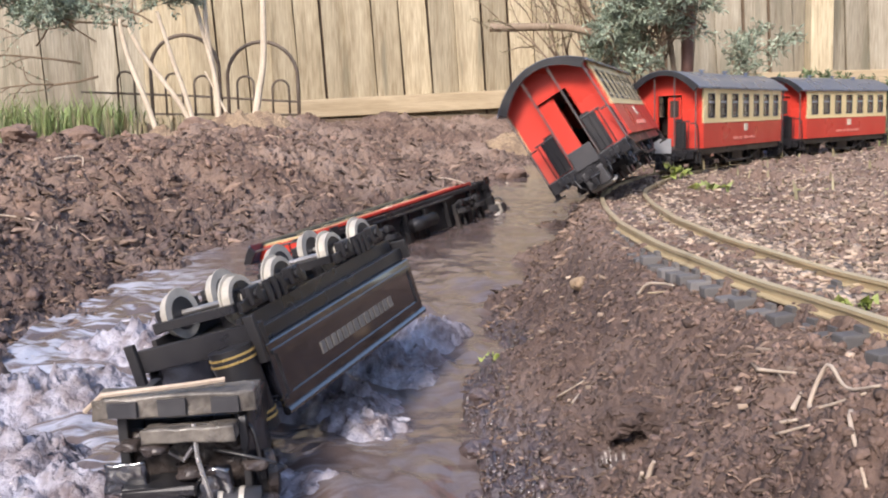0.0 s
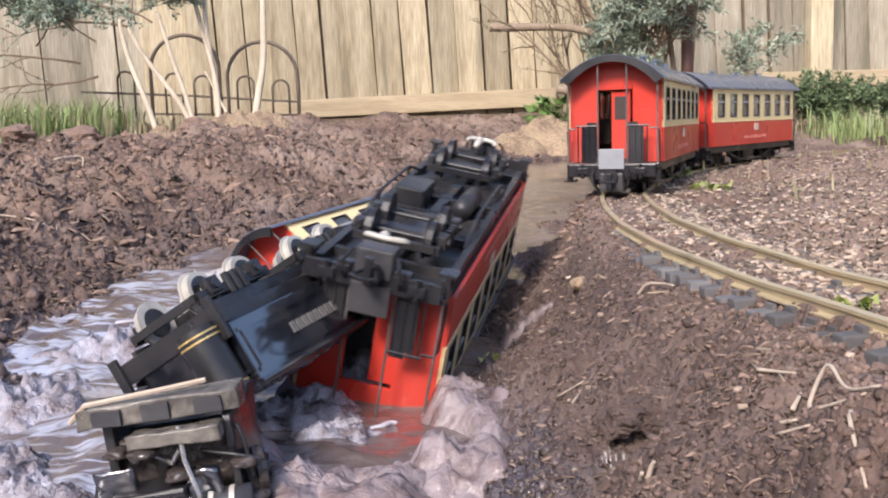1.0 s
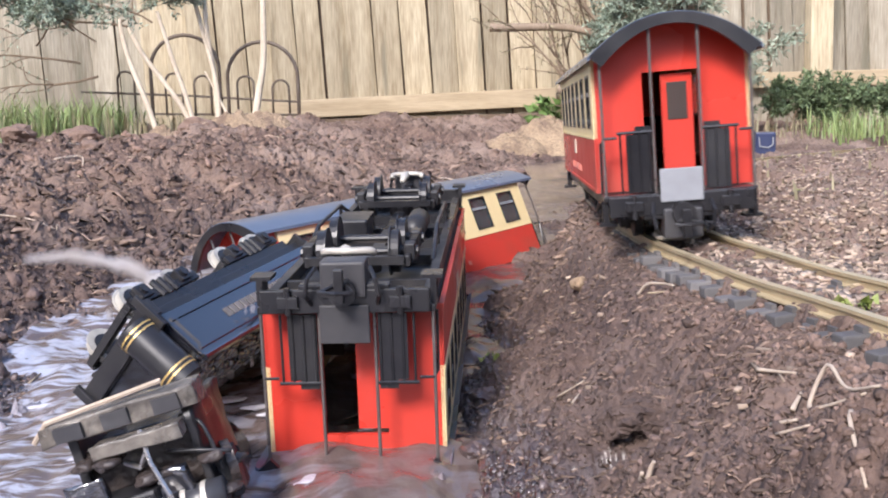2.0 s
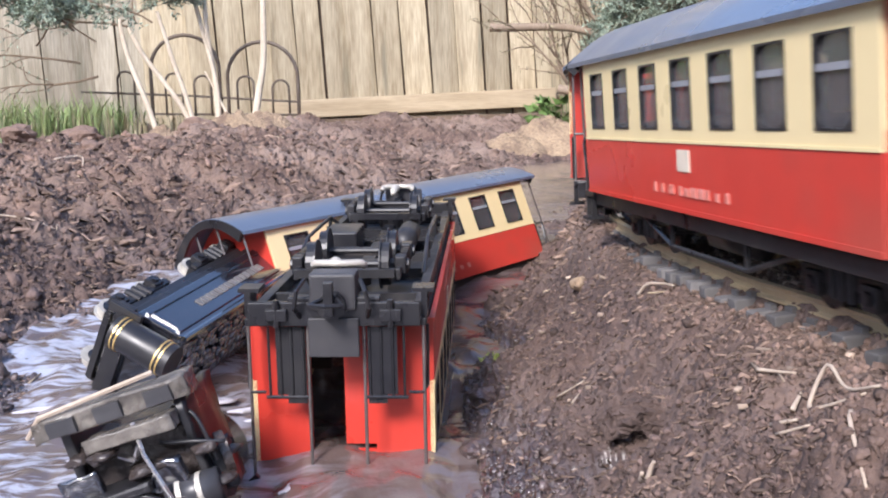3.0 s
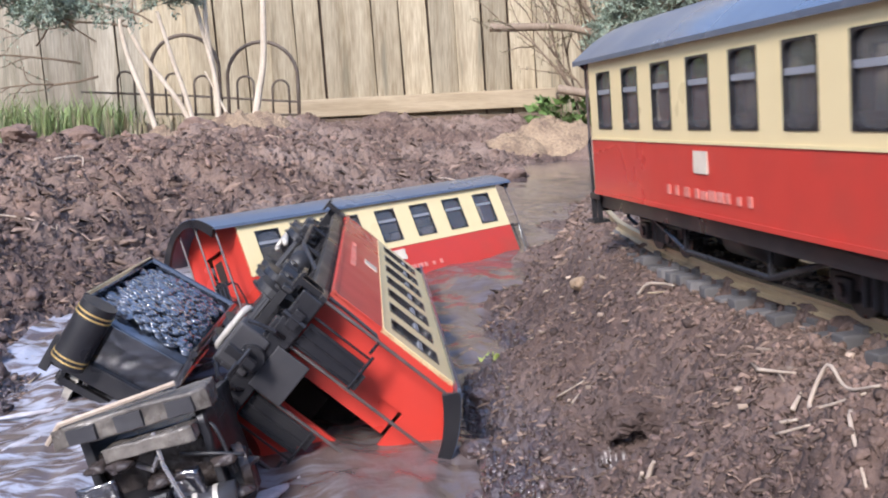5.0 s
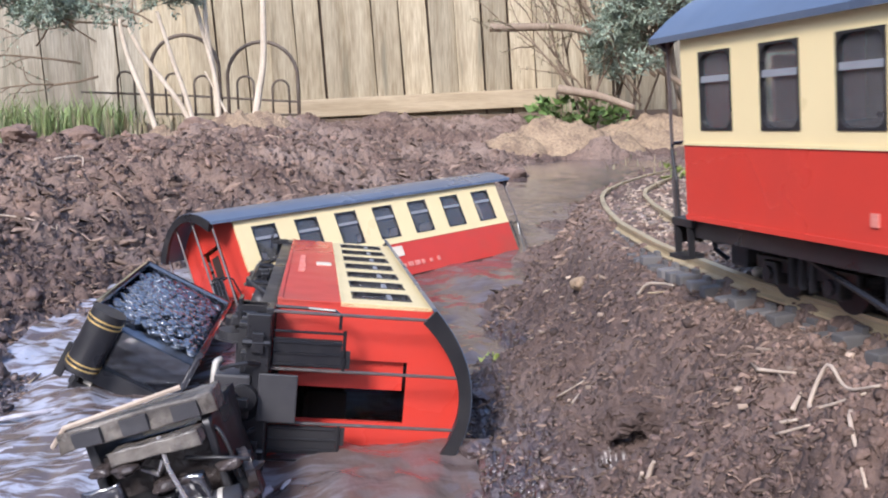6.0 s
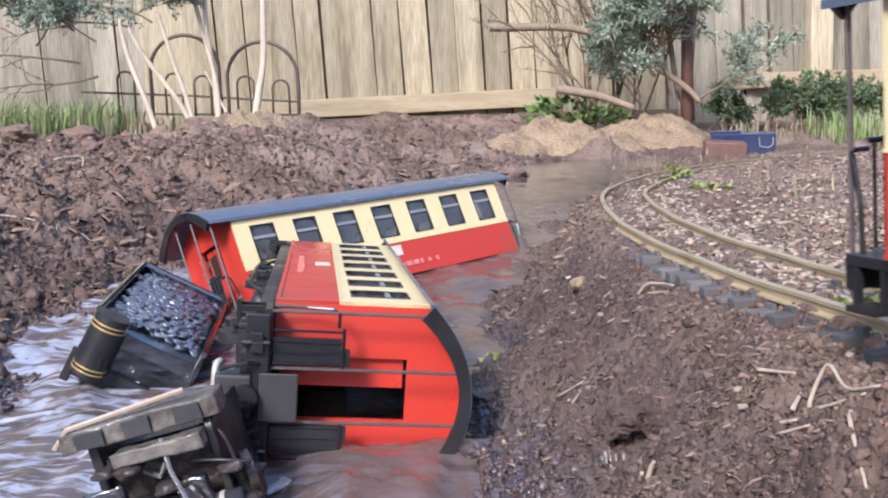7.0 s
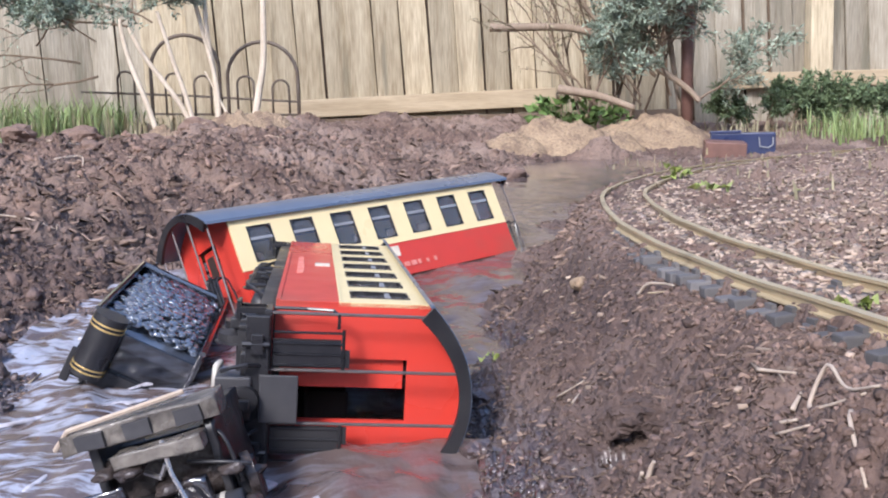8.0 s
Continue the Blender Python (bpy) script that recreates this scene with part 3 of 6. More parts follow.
def build_fence():
    fence = thing("fence", "weathered tan close-board wooden garden fence", "fence", kind="structure")
    shapes, grey_shapes = [], []
    for k in range(5):
        bm = bmesh.new()
        w = 0.0465
        box(bm, -w, w, -0.006, 0.006, 0, 1.3, 0.003)
        for v in bm.verts:
            v.co.y += 0.006 * (v.co.x / w)
            v.co.x += 0.004 * math.sin(v.co.z * (2 + k) + k)
        shapes.append(mesh_of("paling", bm, M["paling"]))
        grey = shapes[-1].copy()
        grey.materials[0] = M["paling_grey"]
        grey_shapes.append(grey)
    x = -3.2
    while x < 3.4:
        w = random.uniform(0.9, 1.06)
        m = pose(x, FENCE_Y + random.uniform(-.003, .003), ground_at(x, FENCE_Y, False) - 0.03, 0, -2.6 + random.uniform(-.5, .5), random.uniform(-2, 2))
        piece("paling", random.choice(grey_shapes if x > 0.85 or x < -1.05 else shapes), fence, m @ Matrix.Diagonal((w, 1, 1, 1)))
        x += 0.0935 * w + 0.0034
    # sheet added behind the palings to paint the gaps dark
    part("dark_gap_sheet", box(bmesh.new(), -3.2, 3.4, FENCE_Y + .022, FENCE_Y + .03, 0.0, 1.25), M["dark_wood"], fence, "added dark sheet that paints the gaps dark")
    g = -0.62
    bm = box(bmesh.new(), g, 0.42, FENCE_Y - 0.045, FENCE_Y - 0.012, 0.125, 0.19, 0.004)
    for v in bm.verts:
        v.co.z += 0.022 * (v.co.x - g)
    part("bottom_rail", bm, M["rail_wood"], fence, "pale sawn bottom rail")
    bm = box(bmesh.new(), -0.75, 0.9, FENCE_Y - 0.035, FENCE_Y - 0.012, 0.06, 0.124, 0.004)
    part("gravel_board", bm, M["dark_wood"], fence, "dark damp board under the rail")
    bm = box(bmesh.new(), 1.05, 2.4, FENCE_Y - 0.05, FENCE_Y - 0.012, 0.19, 0.245, 0.004)
    part("bottom_rail", bm, M["rail_wood"], fence)
    bm = box(bmesh.new(), 1.32, 1.40, FENCE_Y - 0.08, FENCE_Y - 0.013, 0.0, 1.3, 0.006)
    part("fence_post", bm, M["paling"], fence, "grey weathered post")
    # plain unseen fences, added at the sides and behind, close the garden
    for name, x0, x1, y0, y1 in (("wall_west", -3.3, -3.22, -4, 3.6), ("wall_east", 3.45, 3.53, -4, 3.6), ("wall_south", -3.3, 3.5, -4.1, -4.0)):
        solo(name, box(bmesh.new(), x0, x1, y0, y1, -0.05, 1.3), M["paling"], "unseen plain weathered wooden fence, added to close the garden", "fence", kind="structure")


# ---- track ----
GAUGE = 0.054


def build_track():
    track = thing("garden_railway_track", "curved garden railway track with brass rails on dark sleepers", "railway track", kind="structure")
    top = TRACK_S[-1] - 0.05
    for side, nm in ((1, "rail"), (-1, "rail")):
        bm = bmesh.new()
        prof = [(-.0045, -.0085), (.0045, -.0085), (.0045, -.0075), (.0012, -.0065), (.0012, -.003), (.0026, -.002), (.0026, 0), (-.0026, 0), (-.0026, -.002), (-.0012, -.003), (-.0012, -.0065), (-.0045, -.0075)]
        rings = []
        for s in np.arange(1.2, top, 0.02):
            p, q = on_track(s), on_track(s + 0.01)
            m = pose(p.x, p.y, 0, -cant(p.y), 0, math.degrees(math.atan2(q.y - p.y, q.x - p.x)))
            rings.append([bm.verts.new(m @ Vector((0, side * GAUGE / 2 + a, b + 0.0004 * math.sin(s * 37)))) for a, b in prof])
        for a, b in zip(rings, rings[1:]):
            for k in range(len(prof)):
                bm.faces.new((a[k], a[(k + 1) % len(prof)], b[(k + 1) % len(prof)], b[k]))
        part(nm, bm, M["brass"], track, "tarnished brass rail")
    bm = bmesh.new()
    box(bm, -.0056, .0056, -.0465, .0465, -.016, -.0085, .0013)
    for s in (-1, 1):
        box(bm, -.004, .004, s * GAUGE / 2 - .008, s * GAUGE / 2 - .0046, -.0085, -.0055)
        box(bm, -.004, .004, s * GAUGE / 2 + .0046, s * GAUGE / 2 + .008, -.0085, -.0055)
    me = mesh_of("sleeper", bm, M["sleeper"])
    for s in np.arange(2.2, top, 0.0225):
        p, q = on_track(s), on_track(s + 0.01)
        piece("sleeper", me, track, pose(p.x, p.y, random.uniform(-.0042, .0003), -cant(p.y) + random.uniform(-2, 2), 0, math.degrees(math.atan2(q.y - p.y, q.x - p.x)) + random.uniform(-2.5, 2.5)))


# ---- coach ----
CL, CW, ZT, ZM, ZB = 0.4387, 0.125, 0.1496, 0.087, 0.0431
WIN_STEP, PLAT = 0.0606, 0.026


def roof_z(y, drop=0.0):
    """Height of the arched roof at y."""
    k = abs(y) / (CW / 2 + 0.004)
    return ZT - 0.001 + 0.030 * (1 - k ** 2.1) - drop


def build_wheelset(parent, x, r=0.0155, tyre="black", z0=0.0):
    for s in (-1, 1):
        bm = bmesh.new()
        y = s * 0.0265
        rod(bm, (x, y - s * 0.003, r + z0), (x, y + s * 0.003, r + z0), r, n=24)
        rod(bm, (x, y - s * 0.004, r + z0), (x, y - s * 0.003, r + z0), r + 0.0025, n=24)
        rod(bm, (x, y + s * 0.003, r + z0), (x, y + s * 0.0055, r + z0), 0.004, n=10)
        part("wheel", bm, M[tyre], parent)
        if tyre == "white":
            # flat black disc paints the dark of the hollow wheel face
            part("wheel_face", rod(bmesh.new(), (x, y - s * .0044, r + z0), (x, y + s * .0036, r + z0), r * .76, n=20), M["black"], parent, "black disc for the dark hollow of the wheel")
    part("axle", rod(bmesh.new(), (x, -.033, r + z0), (x, .033, r + z0), 0.0022), M["steel" if tyre == "white" else "black"], parent)


def build_bogie(parent, x, tyre="black", z0=0.0):
    bm = bmesh.new()
    for s in (-1, 1):
        box(bm, x - .044, x + .044, s * .034, s * .038, .016 + z0, .024 + z0, .001)
        for k in (-1, 1):
            box(bm, x + k * .027 - .007, x + k * .027 + .007, s * .033, s * .041, .009 + z0, .022 + z0, .0015)
            rod(bm, (x + k * .027, s * .039, .0155 + z0), (x + k * .027, s * .043, .0155 + z0), .004)
        for k in (-.009, 0, .009):
            rod(bm, (x + k, s * .038, .010 + z0), (x + k, s * .038, .026 + z0), .0028)
    box(bm, x - .008, x + .008, -.034, .034, .018 + z0, .028 + z0, .001)
    for k in (-1, 1):
        box(bm, x + k * .044 - .003, x + k * .044 + .003, -.034, .034, .016 + z0, .022 + z0)
    rod(bm, (x, 0, .02 + z0), (x, 0, .036 + z0), .012, n=14)
    b = part("bogie", bm, M["black"], parent, "black bogie frame")
    for k in (-1, 1):
        build_wheelset(b, x + k * .027, tyre=tyre, z0=z0)
    return b


def build_side(coach, s):
    """One long side: red waist panel, cream window band, windows."""
    h, y0, y1 = CL / 2, s * (CW / 2 - .003), s * CW / 2
    y0, y1 = min(y0, y1), max(y0, y1)
    bm = box(bmesh.new(), -h, h, y0, y1, ZB, ZM, .0006)
    box(bm, -h, h, min(s * CW / 2, s * (CW / 2 + .0008)), max(s * CW / 2, s * (CW / 2 + .0008)), ZB, ZB + .003)
    part("waist_panel", bm, M["red"], coach, "red painted lower panel")
    ww, wz0, wz1 = 0.0165, ZM + .0085, ZT - .0105
    bm = box(bmesh.new(), -h, h, y0, y1, ZM, wz0)
    box(bm, -h, h, min(s * CW / 2, s * (CW / 2 + .0007)), max(s * CW / 2, s * (CW / 2 + .0007)), ZM, ZM + .0018)
    part("window_sill_board", bm, M["cream"], coach, "cream painted board under the windows")
    part("cornice_board", box(bmesh.new(), -h, h, y0, y1, wz1, ZT + .002), M["cream"], coach, "cream painted board over the windows")
    xs = [WIN_STEP * (i - 3) for i in range(7)]
    edges = [-h] + [v for x in xs for v in (x - ww, x + ww)] + [h]
    for a, b in zip(edges[::2], edges[1::2]):
        part("window_pillar", box(bmesh.new(), a, b, y0, y1, wz0, wz1), M["cream"], coach, "cream painted pillar")
    for x in xs:
        bm = bmesh.new()
        t = .0012
        ya, yb = sorted((s * (CW / 2 - .0032), s * (CW / 2 + .0006)))
        c = .0068
        box(bm, x - ww, x - ww + t, ya, yb, wz0, wz1)
        box(bm, x + ww - t, x + ww, ya, yb, wz0, wz1)
        box(bm, x - ww + t, x + ww - t, ya, yb, wz0, wz0 + t)
        box(bm, x - ww + t, x + ww - t, ya, yb, wz1 - t, wz1)
        # rounded corner gussets
        for sx in (-1, 1):
            for zz, sz in ((wz0 + t, 1), (wz1 - t, -1)):
                x_c = x + sx * (ww - t)
                arc = [(x_c, zz)] + [(x_c - sx * c * (1 - math.sin(a)), zz + sz * c * (1 - math.cos(a))) for a in np.linspace(0, math.pi / 2, 5)]
                f, m = [bm.verts.new((a, ya, b)) for a, b in arc] + [bm.verts.new((a, yb, b)) for a, b in arc], len(arc)
                for k in range(1, m - 1):
                    bm.faces.new((f[0], f[k], f[k + 1]))
                    bm.faces.new((f[m], f[m + k + 1], f[m + k]))
                    bm.faces.new((f[k], f[m + k], f[m + k + 1], f[k + 1]))
        win = part("window", bm, M["black"], coach, "dark framed saloon window")
        ym = s * (CW / 2 - .0022)
        part("pane", box(bmesh.new(), x - ww + t, x + ww - t, ym - .0004, ym + .0004, wz0 + t, wz1 - t), M["glass"], win)
        ym = s * (CW / 2 - .0010)
        part("sash_bar", box(bmesh.new(), x - ww + t, x + ww - t, ym - .0008, ym + .0008, wz0 + .0265, wz0 + .0300), M["grey"], win)
    # crest and lettering as plain shapes
    yo = s * (CW / 2 + .0006)
    bm = box(bmesh.new(), -.0095, .0105, yo - .0004, yo + .0004, ZM - .0175, ZM - .004)
    part("crest", bm, M["text"], coach, "small pale square emblem")
    bm = bmesh.new()
    u = -.055
    while u < .068:
        w = random.choice((.005, .008, .009))
        box(bm, u, u + w, yo - .0004, yo + .0004, ZB + .0110, ZB + .0160 + random.choice((0, .001)))
        u += w + random.choice((.003, .004, .009))
    part("lettering", bm, M["worn_text"], coach, "small worn pale lettering")


def build_end(coach, e, door_shift, plate):
    """End wall with doorway, platform, gates, posts, buffer beam and coupling at end e."""
    h = CL / 2
    bm = bmesh.new()
    x0, x1 = e * (h - .004), e * h
    dw = .0195
    n = 28
    for i in range(n):
        a, b = -CW / 2 + .0005 + (CW - .001) * i / n, -CW / 2 + .0005 + (CW - .001) * (i + 1) / n
        low = ZB if (b <= -dw + .001 or a >= dw - .001) else 0.137
        vs = []
        for xx in (x0, x1):
            vs += [bm.verts.new((xx, a, low)), bm.verts.new((xx, b, low)), bm.verts.new((xx, b, roof_z(b, .002))), bm.verts.new((xx, a, roof_z(a, .002)))]
        for q in ((0, 1, 2, 3), (7, 6, 5, 4), (0, 4, 5, 1), (3, 2, 6, 7), (0, 3, 7, 4), (1, 5, 6, 2)):
            bm.faces.new([vs[k] for k in q])
    bmesh.ops.remove_doubles(bm, verts=bm.verts, dist=1e-5)
    part("end_wall", bm, M["red"], coach, "red end wall with doorway")
    xd = e * (h - .006)
    d = part("door", box(bmesh.new(), min(xd, xd - e * .0025), max(xd, xd - e * .0025), door_shift - .0125, door_shift + .0125, ZB + .002, .135, .0006), M["red"], coach, "red sliding end door")
    xg = xd + e * .0007
    if plate == "grey":
        part("door_window", box(bmesh.new(), min(xg, xg - e * .001), max(xg, xg - e * .001), door_shift - .008, door_shift + .008, .098, .128, .0003), M["inside"], d, "dark door window")
    xp = e * (h + PLAT)
    bm = box(bmesh.new(), min(x1, xp), max(x1, xp), -CW / 2 + .003, CW / 2 - .003, ZB - .006, ZB - .001, .0008)
    part("platform", bm, M["black"], coach, "black end platform")
    bm = bmesh.new()
    box(bm, min(xp, xp + e * .005), max(xp, xp + e * .005), -.056, .056, ZB - .018, ZB - .002, .001)
    part("buffer_beam", bm, M["black"], coach, "black buffer beam")
    part("coupling_block", box(bmesh.new(), *sorted((xp - e * .012, xp + e * .008)), -.015, .015, .006, .030, .002), M["dark_plate"], coach, "dark grey coupling block")
    for s in (-1, 1):
        bracket = box(bmesh.new(), *sorted((xp + e * .005, xp + e * .009)), *sorted((s * .030, s * .044)), ZB - .014, ZB - .006, .0008)
        rod(bracket, (xp + e * .007, s * .037, ZB - .020), (xp + e * .007, s * .037, ZB - .002), .0022, n=8)
        part("lamp_bracket", bracket, M["black"], coach, "small black bracket")
        # steps hang under the platform
        bm = bmesh.new()
        box(bm, min(xp - e * .022, xp - e * .004), max(xp - e * .022, xp - e * .004), *sorted((s * .050, s * .064)), .018, .0205)
        box(bm, min(xp - e * .022, xp - e * .020), max(xp - e * .022, xp - e * .020), *sorted((s * .056, s * .060)), .0205, ZB - .006)
        box(bm, min(xp - e * .006, xp - e * .004), max(xp - e * .006, xp - e * .004), *sorted((s * .056, s * .060)), .0205, ZB - .006)
        part("step", bm, M["black"], coach)
        # gate between inner and outer post
        bm = bmesh.new()
        xa, xb = sorted((xp - e * .0015, xp - e * .0030))
        box(bm, xa, xb, *sorted((s * .0205, s * .0400)), ZB, ZB + .046)
        box(bm, xa, xb, *sorted((s * .0205, s * .0330)), ZB + .046, ZB + .052)
        gate = part("gate", bm, M["black"], coach, "black platform gate")
        for k in range(4):
            yy = s * (.022 + .0075 * k)
            part("bar", rod(bmesh.new(), (xp - e * .001, yy, ZB), (xp - e * .001, yy, ZB + .047), .0009, n=6), M["black"], gate)
        part("top_bar", pipe(bmesh.new(), [(xp - e * .001, s * .0195, ZB + .0475), (xp - e * .001, s * .047, ZB + .0475)], .0013, 6), M["black"], gate)
        bm = pipe(bmesh.new(), [(xp - e * .001, s * .0475, ZB + .044), (xp - e * .001, s * .057, ZB + .044), (xp - e * .005, s * .0595, ZB + .040), (xp - e * .009, s * .0595, ZB + .022), (xp - e * .010, s * .0595, ZB)], .0012, 6)
        part("handrail", bm, M["black"], coach)
        for yy in (.0185, .0575):
            bm = rod(bmesh.new(), (xp - e * .0015, s * yy, ZB - .004), (xp - e * .0015, s * yy, roof_z(yy, .003)), .0012, n=6)
            part("post", bm, M["post"], coach, "thin roof post")
    bm = box(bmesh.new(), *sorted((xp + e * .0055, xp + e * .0075)), -.0165, .0165, ZB - .008, ZB + .018, .001)
    part("gangway_plate", bm, M[plate], coach, "hinged gangway plate")
    bm = bmesh.new()
    box(bm, *sorted((xp - e * .03, xp + e * .02)), -.0045, .0045, .017, .022, .001)
    pipe(bm, [(xp + e * .018, -.004, .02), (xp + e * .036, -.010, .02), (xp + e * .040, 0, .02), (xp + e * .036, .010, .02), (xp + e * .018, .004, .02)], .0016, 6)
    box(bm, *sorted((xp + e * .020, xp + e * .026)), -.003, .003, .008, .030, .0006)
    rod(bm, (xp + e * .002, 0, .026), (xp + e * .014, 0, .026), .009, n=16)
    box(bm, *sorted((xp - e * .006, xp + e * .004)), -.030, .030, .022, .030, .001)
    part("coupling", bm, M["black"], coach, "black hook and loop coupling")
    for s in (-1, 1):
        part("brake_hose", pipe(bmesh.new(), [(xp + e * .004, s * .022, ZB - .008), (xp + e * .013, s * .024, ZB - .016), (xp + e * .014, s * .022, .016), (xp + e * .006, s * .018, .010)], .0016, 6), M["black"], coach)
    bm = pipe(bmesh.new(), catmull([(xp - e * .026, -.017, .007), (xp - e * .021, -.015, .0045), (xp - e * .018, -.006, .004), (xp - e * .018, .006, .004), (xp - e * .021, .015, .0045), (xp - e * .026, .017, .007)], 4), .0026, 8)
    pipe(bm, [(xp - e * .018, 0, .005), (xp - e * .030, .003, .006), (xp - e * .040, .004, .010)], [.0032, .0045, .0026], 8)
    part("coupling_bow", bm, M["white"], coach, "bright white coupling bow", True)


def build_coach(name, label, door_shift, plate):
    coach = thing(name, label, "railway coach", group="red and cream coaches")
    h = CL / 2
    for s in (-1, 1):
        build_side(coach, s)
    for e in (-1, 1):
        build_end(coach, e, door_shift, plate)
    # arched roof with thickness
    bm = bmesh.new()
    ends, n = (-h - PLAT - .004, h + PLAT + .004), 24
    rings = []
    for x in ends:
        ys = [-(CW / 2 + .0045) + (CW + .009) * i / n for i in range(n + 1)]
        rings.append(([bm.verts.new((x, y, roof_z(min(max(y, -CW / 2 - .004), CW / 2 + .004)) + .002)) for y in ys], [bm.verts.new((x, y, roof_z(min(max(y, -CW / 2 - .004), CW / 2 + .004)) - .0015)) for y in ys]))
    (ta, ba), (tb, bb) = rings
    for i in range(n):
        bm.faces.new((ta[i], ta[i + 1], tb[i + 1], tb[i]))
        bm.faces.new((ba[i + 1], ba[i], bb[i], bb[i + 1]))
        bm.faces.new((ta[i + 1], ta[i], ba[i], ba[i + 1]))
        bm.faces.new((tb[i], tb[i + 1], bb[i + 1], bb[i]))
    for i in (0, n):
        bm.faces.new((ta[i], tb[i], bb[i], ba[i]))
    roof = part("roof", bm, M["roof"], coach, "dark grey arched roof", True)
    roof.data.set_sharp_from_angle(angle=radians(40))
    for e in (-1, 1):
        x = e * (h + PLAT + .003)
        bm = bmesh.new()
        arch = []
        for y in np.linspace(-CW / 2 - .003, CW / 2 + .003, 25):
            zt, yi = roof_z(y) + .0012, y * (1 - .009 / (CW / 2))
            arch.append([bm.verts.new(p) for p in ((x - .0018, y, zt), (x + .0018, y, zt), (x + .0018, yi, zt - .0082), (x - .0018, yi, zt - .0082))])
        for a, b in zip(arch, arch[1:]):
            for k in range(4):
                bm.faces.new((a[k], b[k], b[(k + 1) % 4], a[(k + 1) % 4]))
        bm.faces.new(arch[0])
        bm.faces.new(arch[-1][::-1])
        bmesh.ops.recalc_face_normals(bm, faces=bm.faces)
        part("roof_edge", bm, M["black"], coach, "thick black roof end arch")
    for x in (-.12, .0, .12):
        bm = rod(bmesh.new(), (x, .02, roof_z(.02)), (x, .02, roof_z(.02) + .006), .004, .003, 10)
        rod(bm, (x, .02, roof_z(.02) + .006), (x, .02, roof_z(.02) + .008), .006, .005, 12)
        part("ventilator", bm, M["roof"], coach)
    # interior
    part("floor", box(bmesh.new(), -h + .004, h - .004, -CW / 2 + .004, CW / 2 - .004, ZB + .001, ZB + .004), M["inside"], coach, "dark brown floor")
    for i in range(7):
        x = WIN_STEP * (i - 3) + .03
        if x < h - .02:
            for s in (-1, 1):
                bm = box(bmesh.new(), x - .002, x + .002, *sorted((s * .018, s * .056)), ZB + .004, ZB + .056, .001)
                box(bm, x - .016, x + .016, *sorted((s * .018, s * .056)), ZB + .022, ZB + .026, .001)
                part("bench", bm, M["inside"], coach, "brown slatted bench seats")
    # underframe
    bm = bmesh.new()
    for s in (-1, 1):
        box(bm, -h - .002, h + .002, *sorted((s * .050, s * .057)), ZB - .012, ZB - .001, .0008)
        truss = pipe(bmesh.new(), [(-.125, s * .050, ZB - .011), (-.06, s * .050, .014), (.06, s * .050, .014), (.125, s * .050, ZB - .011)], .0018, 6)
        for x in (-.06, .06):
            rod(truss, (x, s * .050, .014), (x, s * .050, ZB - .008), .0018, n=6)
        part("truss_rod", truss, M["black"], coach, "thin black truss rod")
    for x in (-.19, -.1, -.03, .03, .1, .19):
        box(bm, x - .003, x + .003, -.050, .050, ZB - .011, ZB - .003)
    box(bm, -h, h, -.005, .005, ZB - .011, ZB - .002)
    box(bm, -h, h, -.057, .057, ZB - .0035, ZB - .0005)
    part("underframe", bm, M["black"], coach, "black underframe")
    part("battery_box", box(bmesh.new(), -.035, .02, .014, .044, .016, ZB - .004, .002), M["black"], coach, "black battery box")
    part("brake_tank", rod(bmesh.new(), (-.03, -.028, .024), (.035, -.028, .024), .010, n=16), M["black"], coach, "black brake tank", True)
    for x in (-.142, .142):
        build_bogie(coach, x)
    return coach


# ---- tender ----
TL, TW, TH = 0.235, 0.101, 0.047


